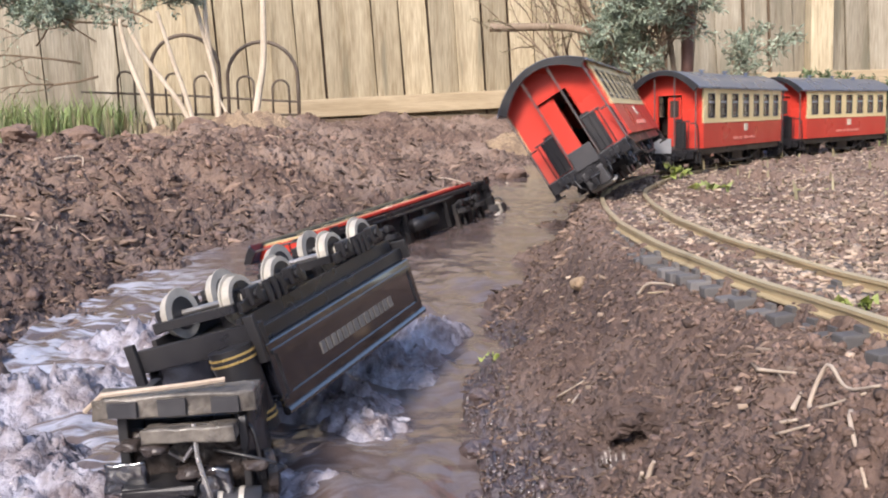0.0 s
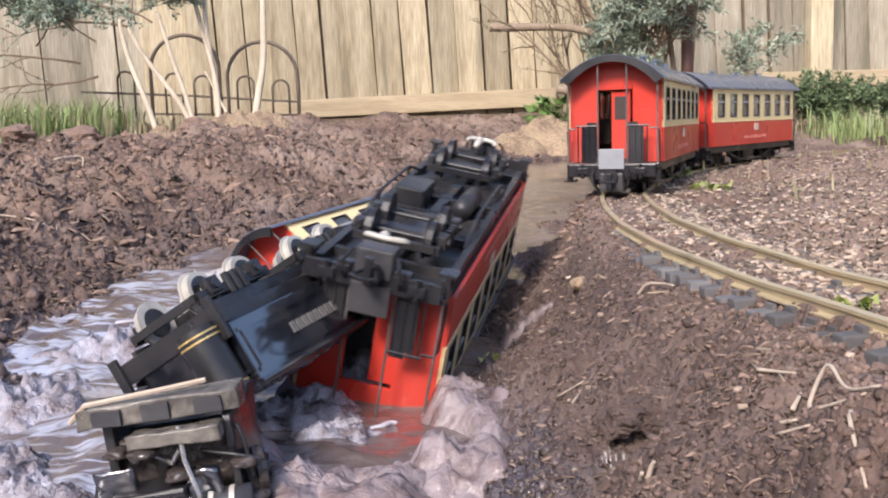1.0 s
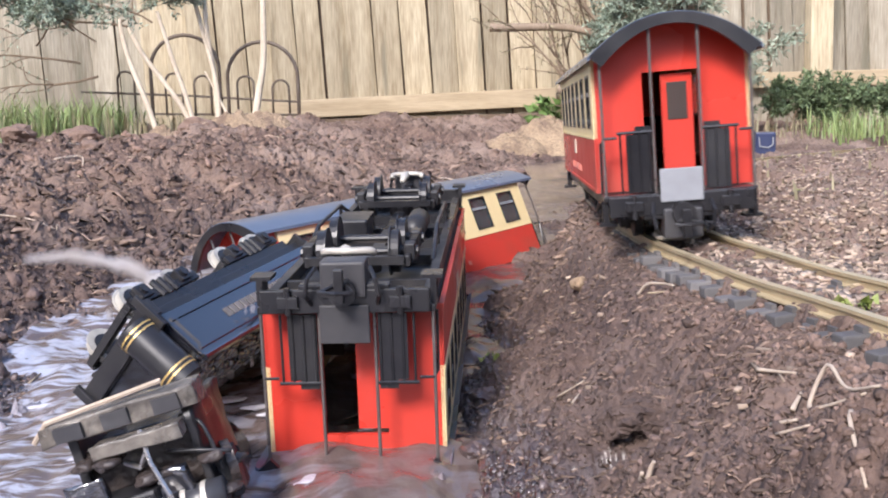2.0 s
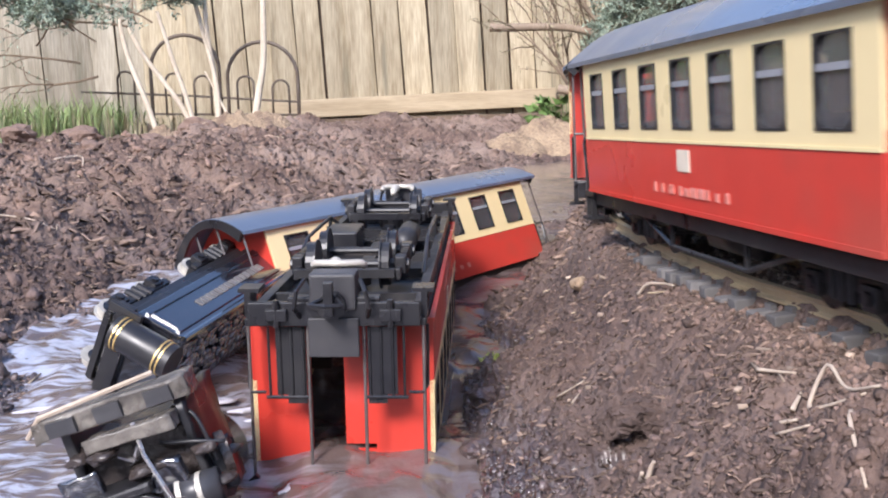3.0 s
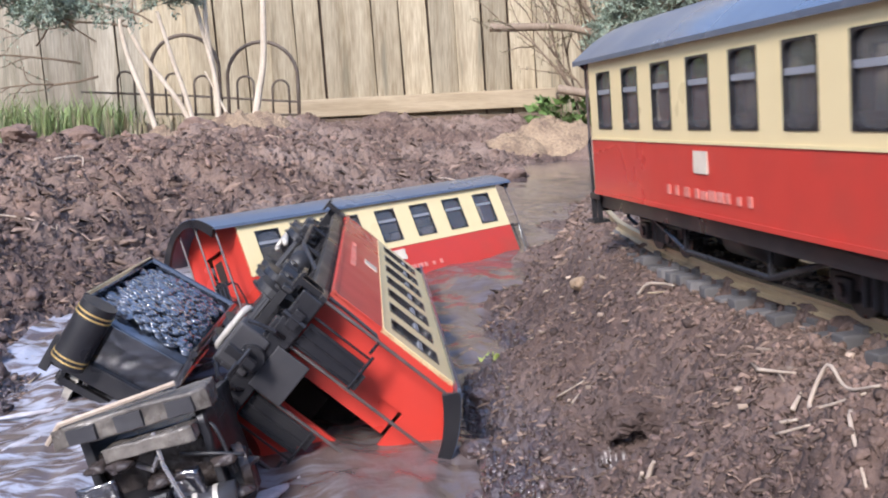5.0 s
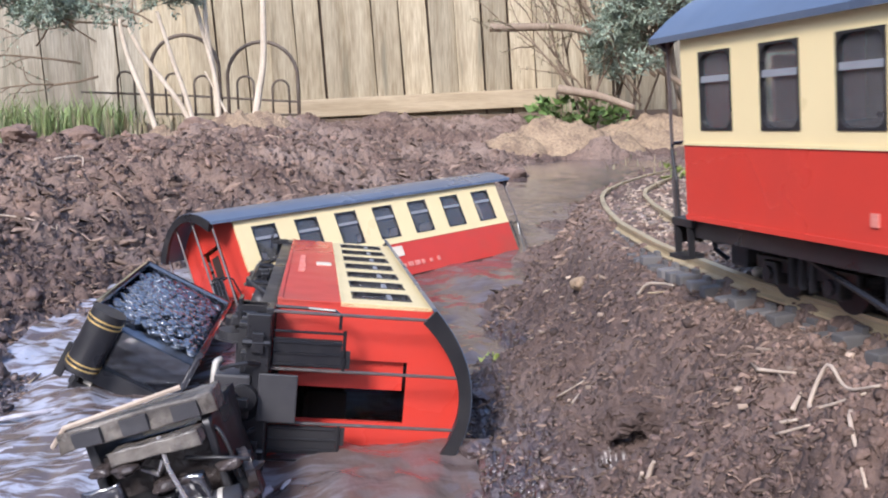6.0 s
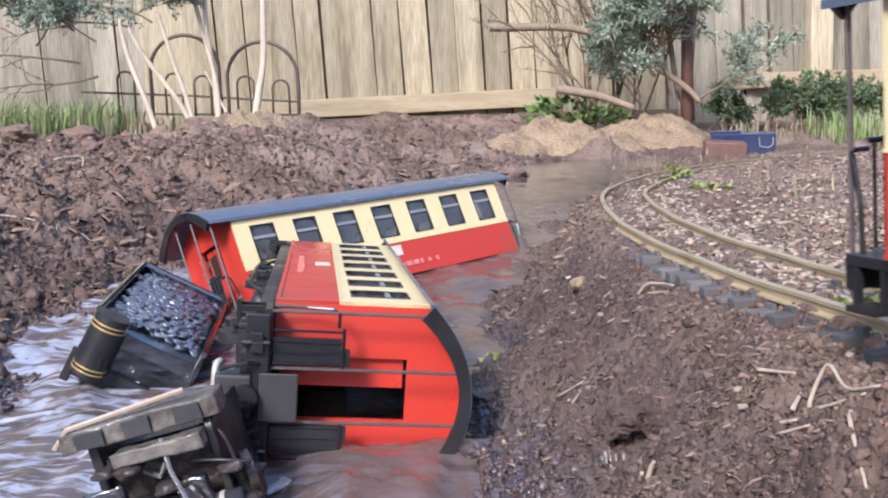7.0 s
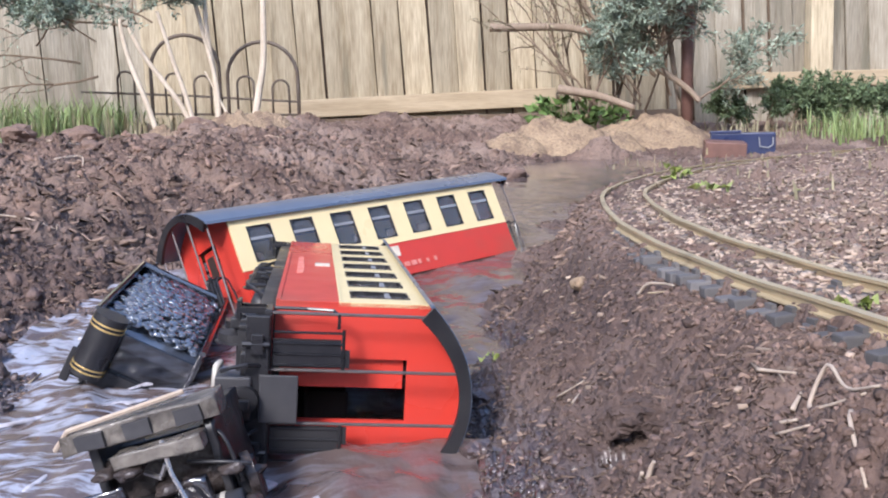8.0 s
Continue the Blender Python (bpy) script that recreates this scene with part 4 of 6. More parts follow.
def build_tender():
    t = thing("tender", "glossy black locomotive tender loaded with wet coal", "tender")
    h, w, z0, z1 = TL / 2, TW / 2, -TH / 2, TH / 2
    bm = bmesh.new()
    box(bm, -h, h, -w, -w + .004, z0, z1, .0012)
    box(bm, -h, h, w - .004, w, z0, z1, .0012)
    box(bm, -h, -h + .004, -w + .004, w - .004, z0, z1, .0006)
    box(bm, h - .004, h, -w + .004, w - .004, z0, z1 - .012, .0006)
    box(bm, -h, h, -w + .004, w - .004, z0, z0 + .022)
    part("body", bm, M["gloss"], t, "glossy black tank sides")
    for s in (-1, 1):
        bm = bmesh.new()
        for zz in (z0 + .006, z1 - .010):
            box(bm, -h + .004, h - .004, *sorted((s * w, s * (w + .0016))), zz, zz + .003)
        for x in (-h + .006, h - .010):
            box(bm, x, x + .003, *sorted((s * w, s * (w + .0015))), z0 + .009, z1 - .010)
        part("beading", bm, M["gloss"], t, "raised panel beading")
        bm = bmesh.new()
        u = -.065
        while u < .055:
            k = random.choice((.005, .006, .007))
            box(bm, u, u + k, *sorted((s * w, s * (w + .0008))), -.004, .0045)
            u += k + .0025
        part("lettering", bm, M["dull_text"], t, "worn pale side lettering")
        part("rim", pipe(bmesh.new(), [(-h, s * (w - .001), z1), (h, s * (w - .001), z1)], .003, 8), M["gloss"], t)
    part("rim", pipe(bmesh.new(), [(-h, -w, z1), (-h, w, z1)], .003, 8), M["gloss"], t)
    # banded cylinder on the front corner
    cy = part("cylinder", rod(bmesh.new(), (h + .015, -w + .016, z0 - .006), (h + .015, -w + .016, z1 + .004), .0148, n=28), M["black"], t, "black cylinder", True)
    cy.data.set_sharp_from_angle(angle=radians(40))
    for zz in (z0 - .002, z0 + .002, z1 - .008, z1 - .004):
        part("band", rod(bmesh.new(), (h + .015, -w + .016, zz), (h + .015, -w + .016, zz + .0014), .0154, n=28), M["gold"], cy, "gold band")
    bm = box(bmesh.new(), h, h + .006, -w - .004, w + .004, z0 - .016, z0, .001)
    for s in (-1, 1):
        box(bm, h + .006, h + .010, *sorted((s * (w - .004), s * (w + .004))), z0 - .022, z0 + .010, .001)
    part("front_beam", bm, M["black"], t, "black front beam with steps")
    bm = box(bmesh.new(), -h - .004, h + .002, -w + .006, w - .006, z0 - .010, z0, .001)
    for s in (-1, 1):
        box(bm, -h, h, *sorted((s * .034, s * .038)), z0 - .020, z0 - .010)
    part("frame", bm, M["black"], t, "black frame")
    bm = bmesh.new()
    box(bm, -h - .008, -h - .004, -w, w, z0 - .016, z0, .001)
    box(bm, -h - .03, -h - .006, -.005, .005, z0 - .014, z0 - .008)
    part("rear_beam", bm, M["black"], t, "black rear beam with coupling")
    for x in (-.068, .068):
        build_bogie(t, x, "white", z0 - .046)
    # coal heap: many lumps
    bm = bmesh.new()
    for k in range(760):
        x, y = random.uniform(-h + .009, h - .012), random.uniform(-w + .008, w - .008)
        top = z1 - .008 + .012 * (1 - (abs(y) / w) ** 2) * (1 - (abs(x) / h) ** 4)
        r = random.uniform(.0036, .0060)
        bmesh.ops.create_icosphere(bm, subdivisions=2, radius=r, matrix=Matrix.LocRotScale((x, y, top + random.uniform(-.002, .001)), Euler((random.uniform(-.3, .3), random.uniform(-.3, .3), random.uniform(0, 6))), (1, random.uniform(.6, 1), random.uniform(.28, .45))))
    box(bm, -h + .004, h - .004, -w + .004, w - .004, z0 + .022, z1 - .010)
    tagged(part("coal", bm, M["coal"], t, "heap of wet black coal lumps", True), kind="stuff")
    return t


# ---- locomotive wreck ----
def lumpy(bm, amount):
    for v in bm.verts:
        v.co += Vector([random.uniform(-amount, amount) for _ in range(3)])
    return bm


def worn(bm, amount):
    """A box cut finer, its faces dented and its corners worn."""
    bmesh.ops.subdivide_edges(bm, edges=bm.edges[:], cuts=7, use_grid_fill=True)
    for v in bm.verts:
        v.co += Vector([amount * (noise.noise(v.co * 70 + Vector((j * 11, 3, 0))) + .5 * noise.noise(v.co * 190 + Vector((j * 5, 0, 7)))) for j in range(3)])
    return bm


def build_loco():
    """Chassis up, seen from its rear; the local origin lies in the upper beam."""
    g = thing("locomotive", "overturned black model locomotive half sunk in mud", "locomotive")
    part("cab_side", box(bmesh.new(), -.036, -.030, .0, .075, -.085, -.006, .001), M["black"], g, "black muddy cab side")
    for pts, r in (([(.030, .004, -.014), (.042, .0, -.022), (.047, -.004, -.050)], .0014), ([(.020, -.006, -.030), (.040, -.010, -.034), (.056, -.008, -.040)], .0012),
                   ([(-.020, -.012, -.056), (.0, -.018, -.052), (.016, -.018, -.060)], .0016)):
        part("steam_pipe", pipe(bmesh.new(), catmull(pts, 6), r, 7), M["black"], g, "black bent pipe", True)
    part("valve_chest", lumpy(box(bmesh.new(), .036, .050, .006, .026, -.072, -.044, .003), .0015), M["black"], g, "black valve chest")
    for k in range(24):
        bm = bmesh.new()
        r = random.uniform(.004, .010)
        bmesh.ops.create_icosphere(bm, subdivisions=3, radius=r)
        for v in bm.verts:
            v.co *= 1 + .4 * noise.noise(v.co * 160 + Vector((k * 5, 0, 0)))
            v.co.z *= .45
            v.co += Vector((random.Random(k).uniform(-.038, .05), random.Random(k + 50).uniform(-.016, .018), (-.012, -.024, -.052, -.062, -.074, -.040)[k % 6] + (.009 if k % 6 == 0 else 0)))
        part("mud_lump", bm, M["wet_mud"], g, "clinging wet mud", True)
    part("cab_floor", box(bmesh.new(), -.030, .034, .030, .075, -.085, -.020, .001), M["black"], g, "black muddy cab floor")
    beam = part("rear_beam", worn(box(bmesh.new(), -.046, .046, -.010, .014, -.008, .004), .0016), M["muddy_wood"], g, "mud-caked pale rear beam", True)
    for x in (-.036, -.008, .022):
        part("rivet_plate", worn(box(bmesh.new(), x, x + .016, -.0125, -.0095, -.007, .002), .0006), M["dark_plate"], beam, "dark riveted plate")
    part("step_beam", worn(box(bmesh.new(), -.016, .036, -.020, -.006, -.021, -.013), .0012), M["muddy_wood"], g, "mud-caked step beam", True)
    part("rear_sheet", worn(box(bmesh.new(), -.034, .038, .004, .009, -.080, -.020), .0022), M["wet_mud"], g, "muddy rear sheet", True)
    part("side_sheet", worn(box(bmesh.new(), .036, .040, -.006, .060, -.080, -.008), .0020), M["black"], g, "bent black side sheet", True)
    for x0, x1, z in ((-.040, -.018, -.040), (-.012, .006, -.058), (.010, .030, -.046)):
        part("broken_plate", worn(box(bmesh.new(), x0, x1, -.016, -.012, z - .010, z + .008), .0022), M["gloss"], g, "bent glossy wet plate", True)
    part("rear_edge", pipe(bmesh.new(), [(-.052, -.004, -.004), (-.040, -.008, .006), (.010, -.009, .0095), (.030, -.006, .0105)], .0016, 6), M["root"], g, "pale bent edge strip")
    part("handrail", pipe(bmesh.new(), [(.012, -.014, -.012), (.014, -.020, -.030), (.020, -.024, -.050), (.024, -.024, -.068)], .0014, 6), M["steel"], g, "bent pale handrail")
    part("pipework", pipe(bmesh.new(), [(-.006, -.004, -.030), (.004, -.010, -.034), (.010, -.012, -.026)], .0016, 6), M["steel"], g, "small bent pipe")
    part("footplate", lumpy(box(bmesh.new(), -.030, .012, -.022, .004, -.052, -.046, .0015), .001), M["black"], g, "black footplate")
    bm = rod(bmesh.new(), (.016, -.012, -.062), (.046, -.010, -.062), .010, n=20)
    cyl = part("cylinder", bm, M["dark_plate"], g, "blue-black steam cylinder", True)
    for x in (.026, .038):
        part("cylinder_ring", rod(bmesh.new(), (x - .004, -.0112, -.062), (x - .001, -.0110, -.062), .0106, n=20), M["white"], cyl, "bright ring")
    part("wheel", rod(bmesh.new(), (.044, .012, -.052), (.049, .014, -.052), .014, n=24), M["wet_mud"], g, "muddy black driving wheel")
    part("boiler", rod(bmesh.new(), (.0, .03, -.055), (.0, .12, -.075), .030, n=28), M["black"], g, "muddy black boiler", True)
    return g


build_ground()
build_water()
build_fence()
build_track()
# the darker gangway plate paints in that a grey one is shadowed and wet
falling = build_coach("passenger_coach", "red and cream model coach rolling off the bank, open end door", -.0125, "dark_plate")
leading = build_coach("passenger_coach", "red and cream model passenger coach on brass rails", .006, "grey")
trailing = copy_thing(leading, track_pose(5.5))
drowned = copy_thing(leading, pose(0, 0, 0))
tagged(drowned, "red and cream model coach sunk leaning in muddy water")
tender = build_tender()
loco = build_loco()


# ---- loose ground cover ----
ICO = [(0, 0, -1), (.72, -.53, -.45), (-.28, -.85, -.45), (-.89, 0, -.45), (-.28, .85, -.45), (.72, .53, -.45), (.28, -.85, .45), (-.72, -.53, .45), (-.72, .53, .45), (.28, .85, .45), (.89, 0, .45), (0, 0, 1)]
ICO_F = [(0, 1, 2), (1, 0, 5), (0, 2, 3), (0, 3, 4), (0, 4, 5), (1, 5, 10), (2, 1, 6), (3, 2, 7), (4, 3, 8), (5, 4, 9), (1, 10, 6), (2, 6, 7), (3, 7, 8), (4, 8, 9), (5, 9, 10), (6, 10, 11), (7, 6, 11), (8, 7, 11), (9, 8, 11), (10, 9, 11)]
rng = np.random.default_rng(5)


def turns(n):
    """n random rotation matrices."""
    q = rng.normal(size=(n, 4))
    q /= np.linalg.norm(q, axis=1)[:, None]
    w, x, y, z = q.T
    return np.stack([1 - 2 * (y * y + z * z), 2 * (x * y - z * w), 2 * (x * z + y * w), 2 * (x * y + z * w), 1 - 2 * (x * x + z * z), 2 * (y * z - x * w),
                     2 * (x * z - y * w), 2 * (y * z + x * w), 1 - 2 * (x * x + y * y)], -1).reshape(n, 3, 3)


def scatter(n, r0, r1, a0=-26.0, a1=26.0):
    r = np.exp(rng.uniform(math.log(r0), math.log(r1), n))
    a = np.radians(rng.uniform(a0, a1, n))
    return r * np.sin(a), r * np.cos(a)


def pieces(name, shape, shape_faces, x, y, scale, material, label, category, jitter=0.25, sink=0.3, flat=None):
    n = len(x)
    T = np.array(shape, float)
    P = T[None] * (1 + rng.uniform(-jitter, jitter, (n, len(T), 1))) * scale[:, None, :]
    R = turns(n)
    if flat is not None:
        a = rng.uniform(0, math.tau, n)
        t = rng.normal(0, flat, n)
        c, s = np.cos(a), np.sin(a)
        R = np.stack([c, -s, 0 * c, s, c, 0 * c, t * 0.7, t, 0 * c + 1], -1).reshape(n, 3, 3)
    P = np.einsum("nij,nkj->nki", R, P)
    z = ground_z(x, y) + (1 - 2 * sink) * scale.min(1) * 0.6
    P += np.stack([x, y, z], -1)[:, None]
    F = (np.array(shape_faces)[None] + (np.arange(n) * len(T))[:, None, None]).reshape(-1, len(shape_faces[0]))
    return tagged(new(name, raw_mesh(name, P.reshape(-1, 3), F, material)), label, category, kind="stuff")


def build_cover():
    def split(x, y):
        dt, wet = distance_to(TRACK[::8], x, y), inside(x, y)
        cx = np.interp(y, TRACK[240:, 1], TRACK[240:, 0])
        return dt, wet, x > cx
    x, y = scatter(46000, 0.3, 3.2)
    dt, wet, right = split(x, y)
    hollow = (np.hypot((x - .114) / 1.4, y - .550) < .012)
    keep = ~wet & ~hollow & ((dt > 0.03) | (dt < 0.021)) & ~((right) & (rng.random(len(x)) < 0.45))
    x, y = x[keep], y[keep]
    base = rng.uniform(.0008, .0026, len(x)) * np.where(rng.random(len(x)) < 0.04, 2.0, 1.0)
    left = smooth01((-(x) - 0.2) / 0.3 + (y - 1.5))
    base = base * (1 + 1.1 * left)
    pieces("clods", ICO, ICO_F, x, y, base[:, None] * rng.uniform(.4, 1.2, (len(x), 3)), M["clod"], "loose crumbs and clods of brown soil", "soil", 0.5, 0.45)
    x, y = scatter(5200, 0.9, 3.1, -26, 8)
    dt, wet, right = split(x, y)
    keep = ~wet & (dt > 0.06) & ~right & (np.interp(y, BANK_L[:, 1], BANK_L[:, 0]) - 0.03 > x) & (vnoise(x * 6, y * 6, 77) > -.22)
    x, y = x[keep], y[keep]
    base = .0030 + .007 * rng.random(len(x)) ** 3
    pieces("dug_clods", ICO, ICO_F, x, y, base[:, None] * rng.uniform(.3, 1.6, (len(x), 3)), M["clod"], "large crumbly clods of dug brown soil", "soil", 0.7, 0.5)
    # dry chips inside the curve and on the bank
    x, y = scatter(24000, 0.45, 3.4, -4, 26)
    dt, wet, right = split(x, y)
    keep = ~wet & ((dt > 0.034) | (dt < 0.02)) & (right | (dt < 0.02) & (rng.random(len(x)) < 0.3) | (rng.random(len(x)) < 0.007))
    x, y = x[keep], y[keep]
    cube = [(-1, -1, -1), (1, -1, -1), (1, 1, -1), (-1, 1, -1), (-1, -1, 1), (1, -1, 1), (1, 1, 1), (-1, 1, 1)]
    cube_f = [(0, 3, 2, 1), (4, 5, 6, 7), (0, 1, 5, 4), (1, 2, 6, 5), (2, 3, 7, 6), (3, 0, 4, 7)]
    s = np.stack([rng.uniform(.0012, .0045, len(x)), rng.uniform(.0008, .0022, len(x)), rng.uniform(.0005, .0014, len(x))], -1)
    pieces("wood_chips", cube, cube_f, x, y, s, M["chip"], "dry pale wood chips and bark bits", "wood chips", 0.2, 0.1, 0.25)
    x, y = scatter(900, 0.5, 3.4)
    dt, wet, right = split(x, y)
    keep = ~wet & (dt > 0.02) & (right | (x < -.3) | (rng.random(len(x)) < 0.05))
    x, y = x[keep], y[keep]
    s = np.stack([rng.uniform(.004, .014, len(x)), rng.uniform(.0003, .0006, len(x)), rng.uniform(.0004, .0008, len(x))], -1)
    pieces("straw_bits", cube, cube_f, x, y, s, M["straw"], "scattered bits of pale straw", "straw", 0.1, 0.0, 0.3)
    # fine brown root fibres in the dug soil, bent in the middle
    x, y = scatter(20000, 0.4, 2.7, -26, 22)
    dt, wet, right = split(x, y)
    keep = ~wet & (dt > 0.035) & ~right & ~(np.hypot((x - .114) / 1.4, y - .550) < .012)
    x, y = x[keep], y[keep]
    fibre = [(-1, -1, -1), (-1, 1, -1), (-.2, -1, 1.6), (-.2, 1, 1.6), (1, 2, 0), (1, 4, 0), (-.6, 0, -2), (.4, 2, -1)]
    fibre_f = [(0, 2, 3, 1), (2, 4, 5, 3), (0, 6, 7, 2), (6, 1, 3, 7), (2, 7, 5, 4)]
    s = np.stack([rng.uniform(.0015, .0065, len(x)) * (1 + .8 * (y > 1)), rng.uniform(.00014, .00032, len(x)) * (1 + (y > 1)), rng.uniform(.0003, .0008, len(x)) * (1 + (y > 1))], -1)
    thick = 1 + 1.1 * ((x < np.interp(y, BANK_L[:, 1], BANK_L[:, 0])) & (y > 1.25) & (rng.random(len(x)) < 0.4))
    s = s * thick[:, None]
    pieces("root_fibres", fibre, fibre_f, x, y, s, M["fibre"], "fine brown root fibres in the dug soil", "fibres", 0.2, -0.3, 0.35)


def lay(points, lift=0.002):
    """Points of the plan laid on the ground, third value: height over it."""
    return [(x, y, ground_at(x, y) + lift + h) for x, y, h in points]


def build_roots():
    def root(pts, r, label="pale dry root lying on the soil", material="root"):
        P = catmull(lay(pts), 5)
        r = r * .7
        n = len(P)
        rr = [r * (1 - 0.5 * i / n) for i in range(n)]
        solo("root", pipe(bmesh.new(), P, rr, 7), M[material], label, "root", group="loose roots", smooth=True)
    root([(.1384, .703, 0), (.1437, .695, .004), (.1514, .681, .004), (.1558, .666, .001)], .0019, "pale curled root beside the track")
    root([(.1586, .419, .0), (.1605, .427, .002), (.1668, .424, .010), (.1676, .405, .004), (.1705, .381, .0)], .0018, "pale bent straw root standing up")
    root([(.1525, .427, .0), (.1591, .434, .002)], .0019)
    root([(.1582, .416, .001), (.1626, .404, .001), (.1692, .390, .0)], .0014)
    root([(.1502, .469, .0), (.1555, .458, .001), (.1609, .446, .0)], .0016)
    root([(.1429, .426, .0), (.1495, .412, .001)], .0017)
    root([(.1423, .417, .0), (.1509, .400, .001)], .0013)
    root([(.1591, .380, .001), (.1550, .370, .003), (.1507, .345, .0)], .0018)
    root([(.0925, .462, .0), (.0920, .457, .004), (.0910, .453, .008)], .0026, "short split yellow straw stub")
    root([(.0930, .452, .0), (.0945, .449, .004), (.0955, .447, .006)], .0022, "short split yellow straw stub")
    root([(.0771, .680, .0), (.0933, .661, .001)], .0012)
    root([(.079, .615, .001), (.085, .625, .002)], .0011)
    root([(-.62, 1.32, .0), (-.56, 1.33, .004), (-.52, 1.32, .003)], .002, "pale stick on the bank")
    root([(-.66, 1.70, .0), (-.63, 1.74, .0078), (-.62, 1.72, .002)], .003)
    root([(-.85, 2.15, .002), (-.80, 2.18, .008), (-.79, 2.26, .002)], .003)
    root([(-.85, 2.10, .002), (-.78, 2.14, .003)], .0025)
    root([(.13, 2.02, .002), (.19, 1.98, .0078), (.24, 2.0, .002)], .0025)
    root([(-.05, 1.98, .002), (.03, 1.95, .0078), (.10, 1.90, .002)], .0025)
    # overhanging lip of soil over a small burrow in the bank
    lip = bmesh.new()
    bmesh.ops.create_icosphere(lip, subdivisions=4, radius=1.0)
    for v in lip.verts:
        v.co = Vector((v.co.x * .027, v.co.y * .012, v.co.z * .007 - .05 * v.co.x ** 2 * .09))
        v.co *= 1 + .5 * noise.noise(v.co * 110)
        v.co += Vector([.0045 * noise.noise(v.co * 240 + Vector((j * 7, 0, 0))) for j in range(3)])
    solo("clod", lip, M["clod"], "lip of soil overhanging a dark hollow", "clod", pose(.115, .562, ground_at(.115, .575, False) - .002, 20, 0, 6), group="large clods")
    stone = bmesh.new()
    bmesh.ops.create_icosphere(stone, subdivisions=3, radius=.0095)
    for v in stone.verts:
        v.co *= 1 + 0.25 * noise.noise(v.co * 300)
        v.co.z *= .7
    solo("stone", stone, M["sand"], "small rounded tan stone in the bank", "stone", pose(.1226, .882, ground_at(.1226, .882) + .003), smooth=True)
    for x, y, r in ((-.82, 1.95, .03), (-.72, 2.05, .022), (-.93, 2.2, .035), (-.70, 2.42, .05), (-.62, 2.55, .045), (-.9, 2.5, .05), (-.62, 1.30, .02), (-.58, 1.36, .016), (.02, .66, .012), (.018, .60, .009), (.03, .78, .012), (.06, .5, .008), (.15, 2.15, .03), (.3, 2.35, .025)):
        bm = bmesh.new()
        bmesh.ops.create_icosphere(bm, subdivisions=3, radius=r)
        for v in bm.verts:
            v.co *= 1 + 0.35 * noise.noise(v.co * (1.6 / r)) + 0.12 * noise.noise(v.co * (5 / r))
            v.co.z *= .6
        solo("clod", bm, M["clod"], "large rough clod of brown soil", "clod", pose(x, y, ground_at(x, y) + r * .12, 0, 0, x * 700), group="large clods")


# ---- sand heaps ----
def build_sand():
    for x, y, rx, ry, h in ((.34, 2.93, .20, .13, .100), (.63, 3.02, .26, .14, .095), (-.53, 2.72, .20, .11, .085), (.20, 2.86, .14, .09, .055), (-.72, 2.66, .13, .08, .05), (.46, 2.90, .16, .09, .050)):
        n, m = 72, 30
        verts, faces = [], []
        g = ground_at(x, y, False)
        for i in range(m + 1):
            for j in range(n):
                a, r = math.tau * j / n, i / m
                px, py = x + rx * r * math.cos(a), y + ry * r * math.sin(a)
                lump = noise.noise(Vector((px * 12, py * 12, h))) * .030 + noise.noise(Vector((px * 38, py * 38, h))) * .018 + abs(noise.noise(Vector((px * 80, py * 80, h)))) * .016
                verts.append((px, py, g - .006 - .040 * r ** 5 + h * .8 * (1 - r * r) ** 1.5 * (1 + .35 * math.cos(a * 2 + x) * r) + lump * (1 - r)))
        for i in range(m):
            for j in range(n):
                faces.append((i * n + j, i * n + (j + 1) % n, (i + 1) * n + (j + 1) % n, (i + 1) * n + j))
        me = raw_mesh("sand_heap", verts, np.array(faces)[:, ::-1], M["sand"], True)
        tagged(new("sand_heap", me), "heap of loose tan sand on the soil", "sand heap", "sand heaps")


# ---- plants ----
def leaf_mesh(name, centres, heads, length, width, material, droop=0.15):
    """Small folded leaves, each four corners, pointing along heads."""
    C, H = np.array(centres, float), np.array(heads, float)
    n = len(C)
    H /= np.linalg.norm(H, axis=1)[:, None] + 1e-9
    S = np.cross(H, rng.normal(size=(n, 3)))
    S /= np.linalg.norm(S, axis=1)[:, None] + 1e-9
    N = np.cross(S, H)
    ln = length * rng.uniform(.6, 1.25, (n, 1))
    wd = width * rng.uniform(.7, 1.2, (n, 1))
    mid = C + H * ln * .5
    P = np.stack([C, mid + S * wd + N * wd * .5, C + H * ln - N * ln * droop, mid - S * wd + N * wd * .5], 1)
    F = np.array([(0, 1, 2), (0, 2, 3)])[None] + (np.arange(n) * 4)[:, None, None]
    return raw_mesh(name, P.reshape(-1, 3), F.reshape(-1, 3), material)


def grow(bm, start, head, length, radius, leaves, depth, spread, seedless=0.25):
    """A twig with side twigs; leaf places are added to leaves."""
    p, h = Vector(start), Vector(head).normalized()
    pts, n = [p.copy()], 6
    for i in range(n):
        h = (h + Vector([random.uniform(-.22, .22) for _ in range(3)])).normalized()
        p = p + h * (length / n)
        pts.append(p.copy())
        if depth and i >= 1:
            for _ in range(2 if random.random() < .7 else 1):
                side = (h + Vector([random.uniform(-spread, spread) for _ in range(3)])).normalized()
                grow(bm, p, side, length * random.uniform(.35, .6), radius * .5, leaves, depth - 1, spread)
        if depth == 0 or i > 3:
            for _ in range(3):
                leaves.append((p + Vector([random.uniform(-.006, .006) for _ in range(3)]), (h * .6 + Vector([random.uniform(-1, 1) for _ in range(3)]))))
    pipe(bm, pts, [radius * (1 - .6 * i / n) for i in range(n + 1)], 5)


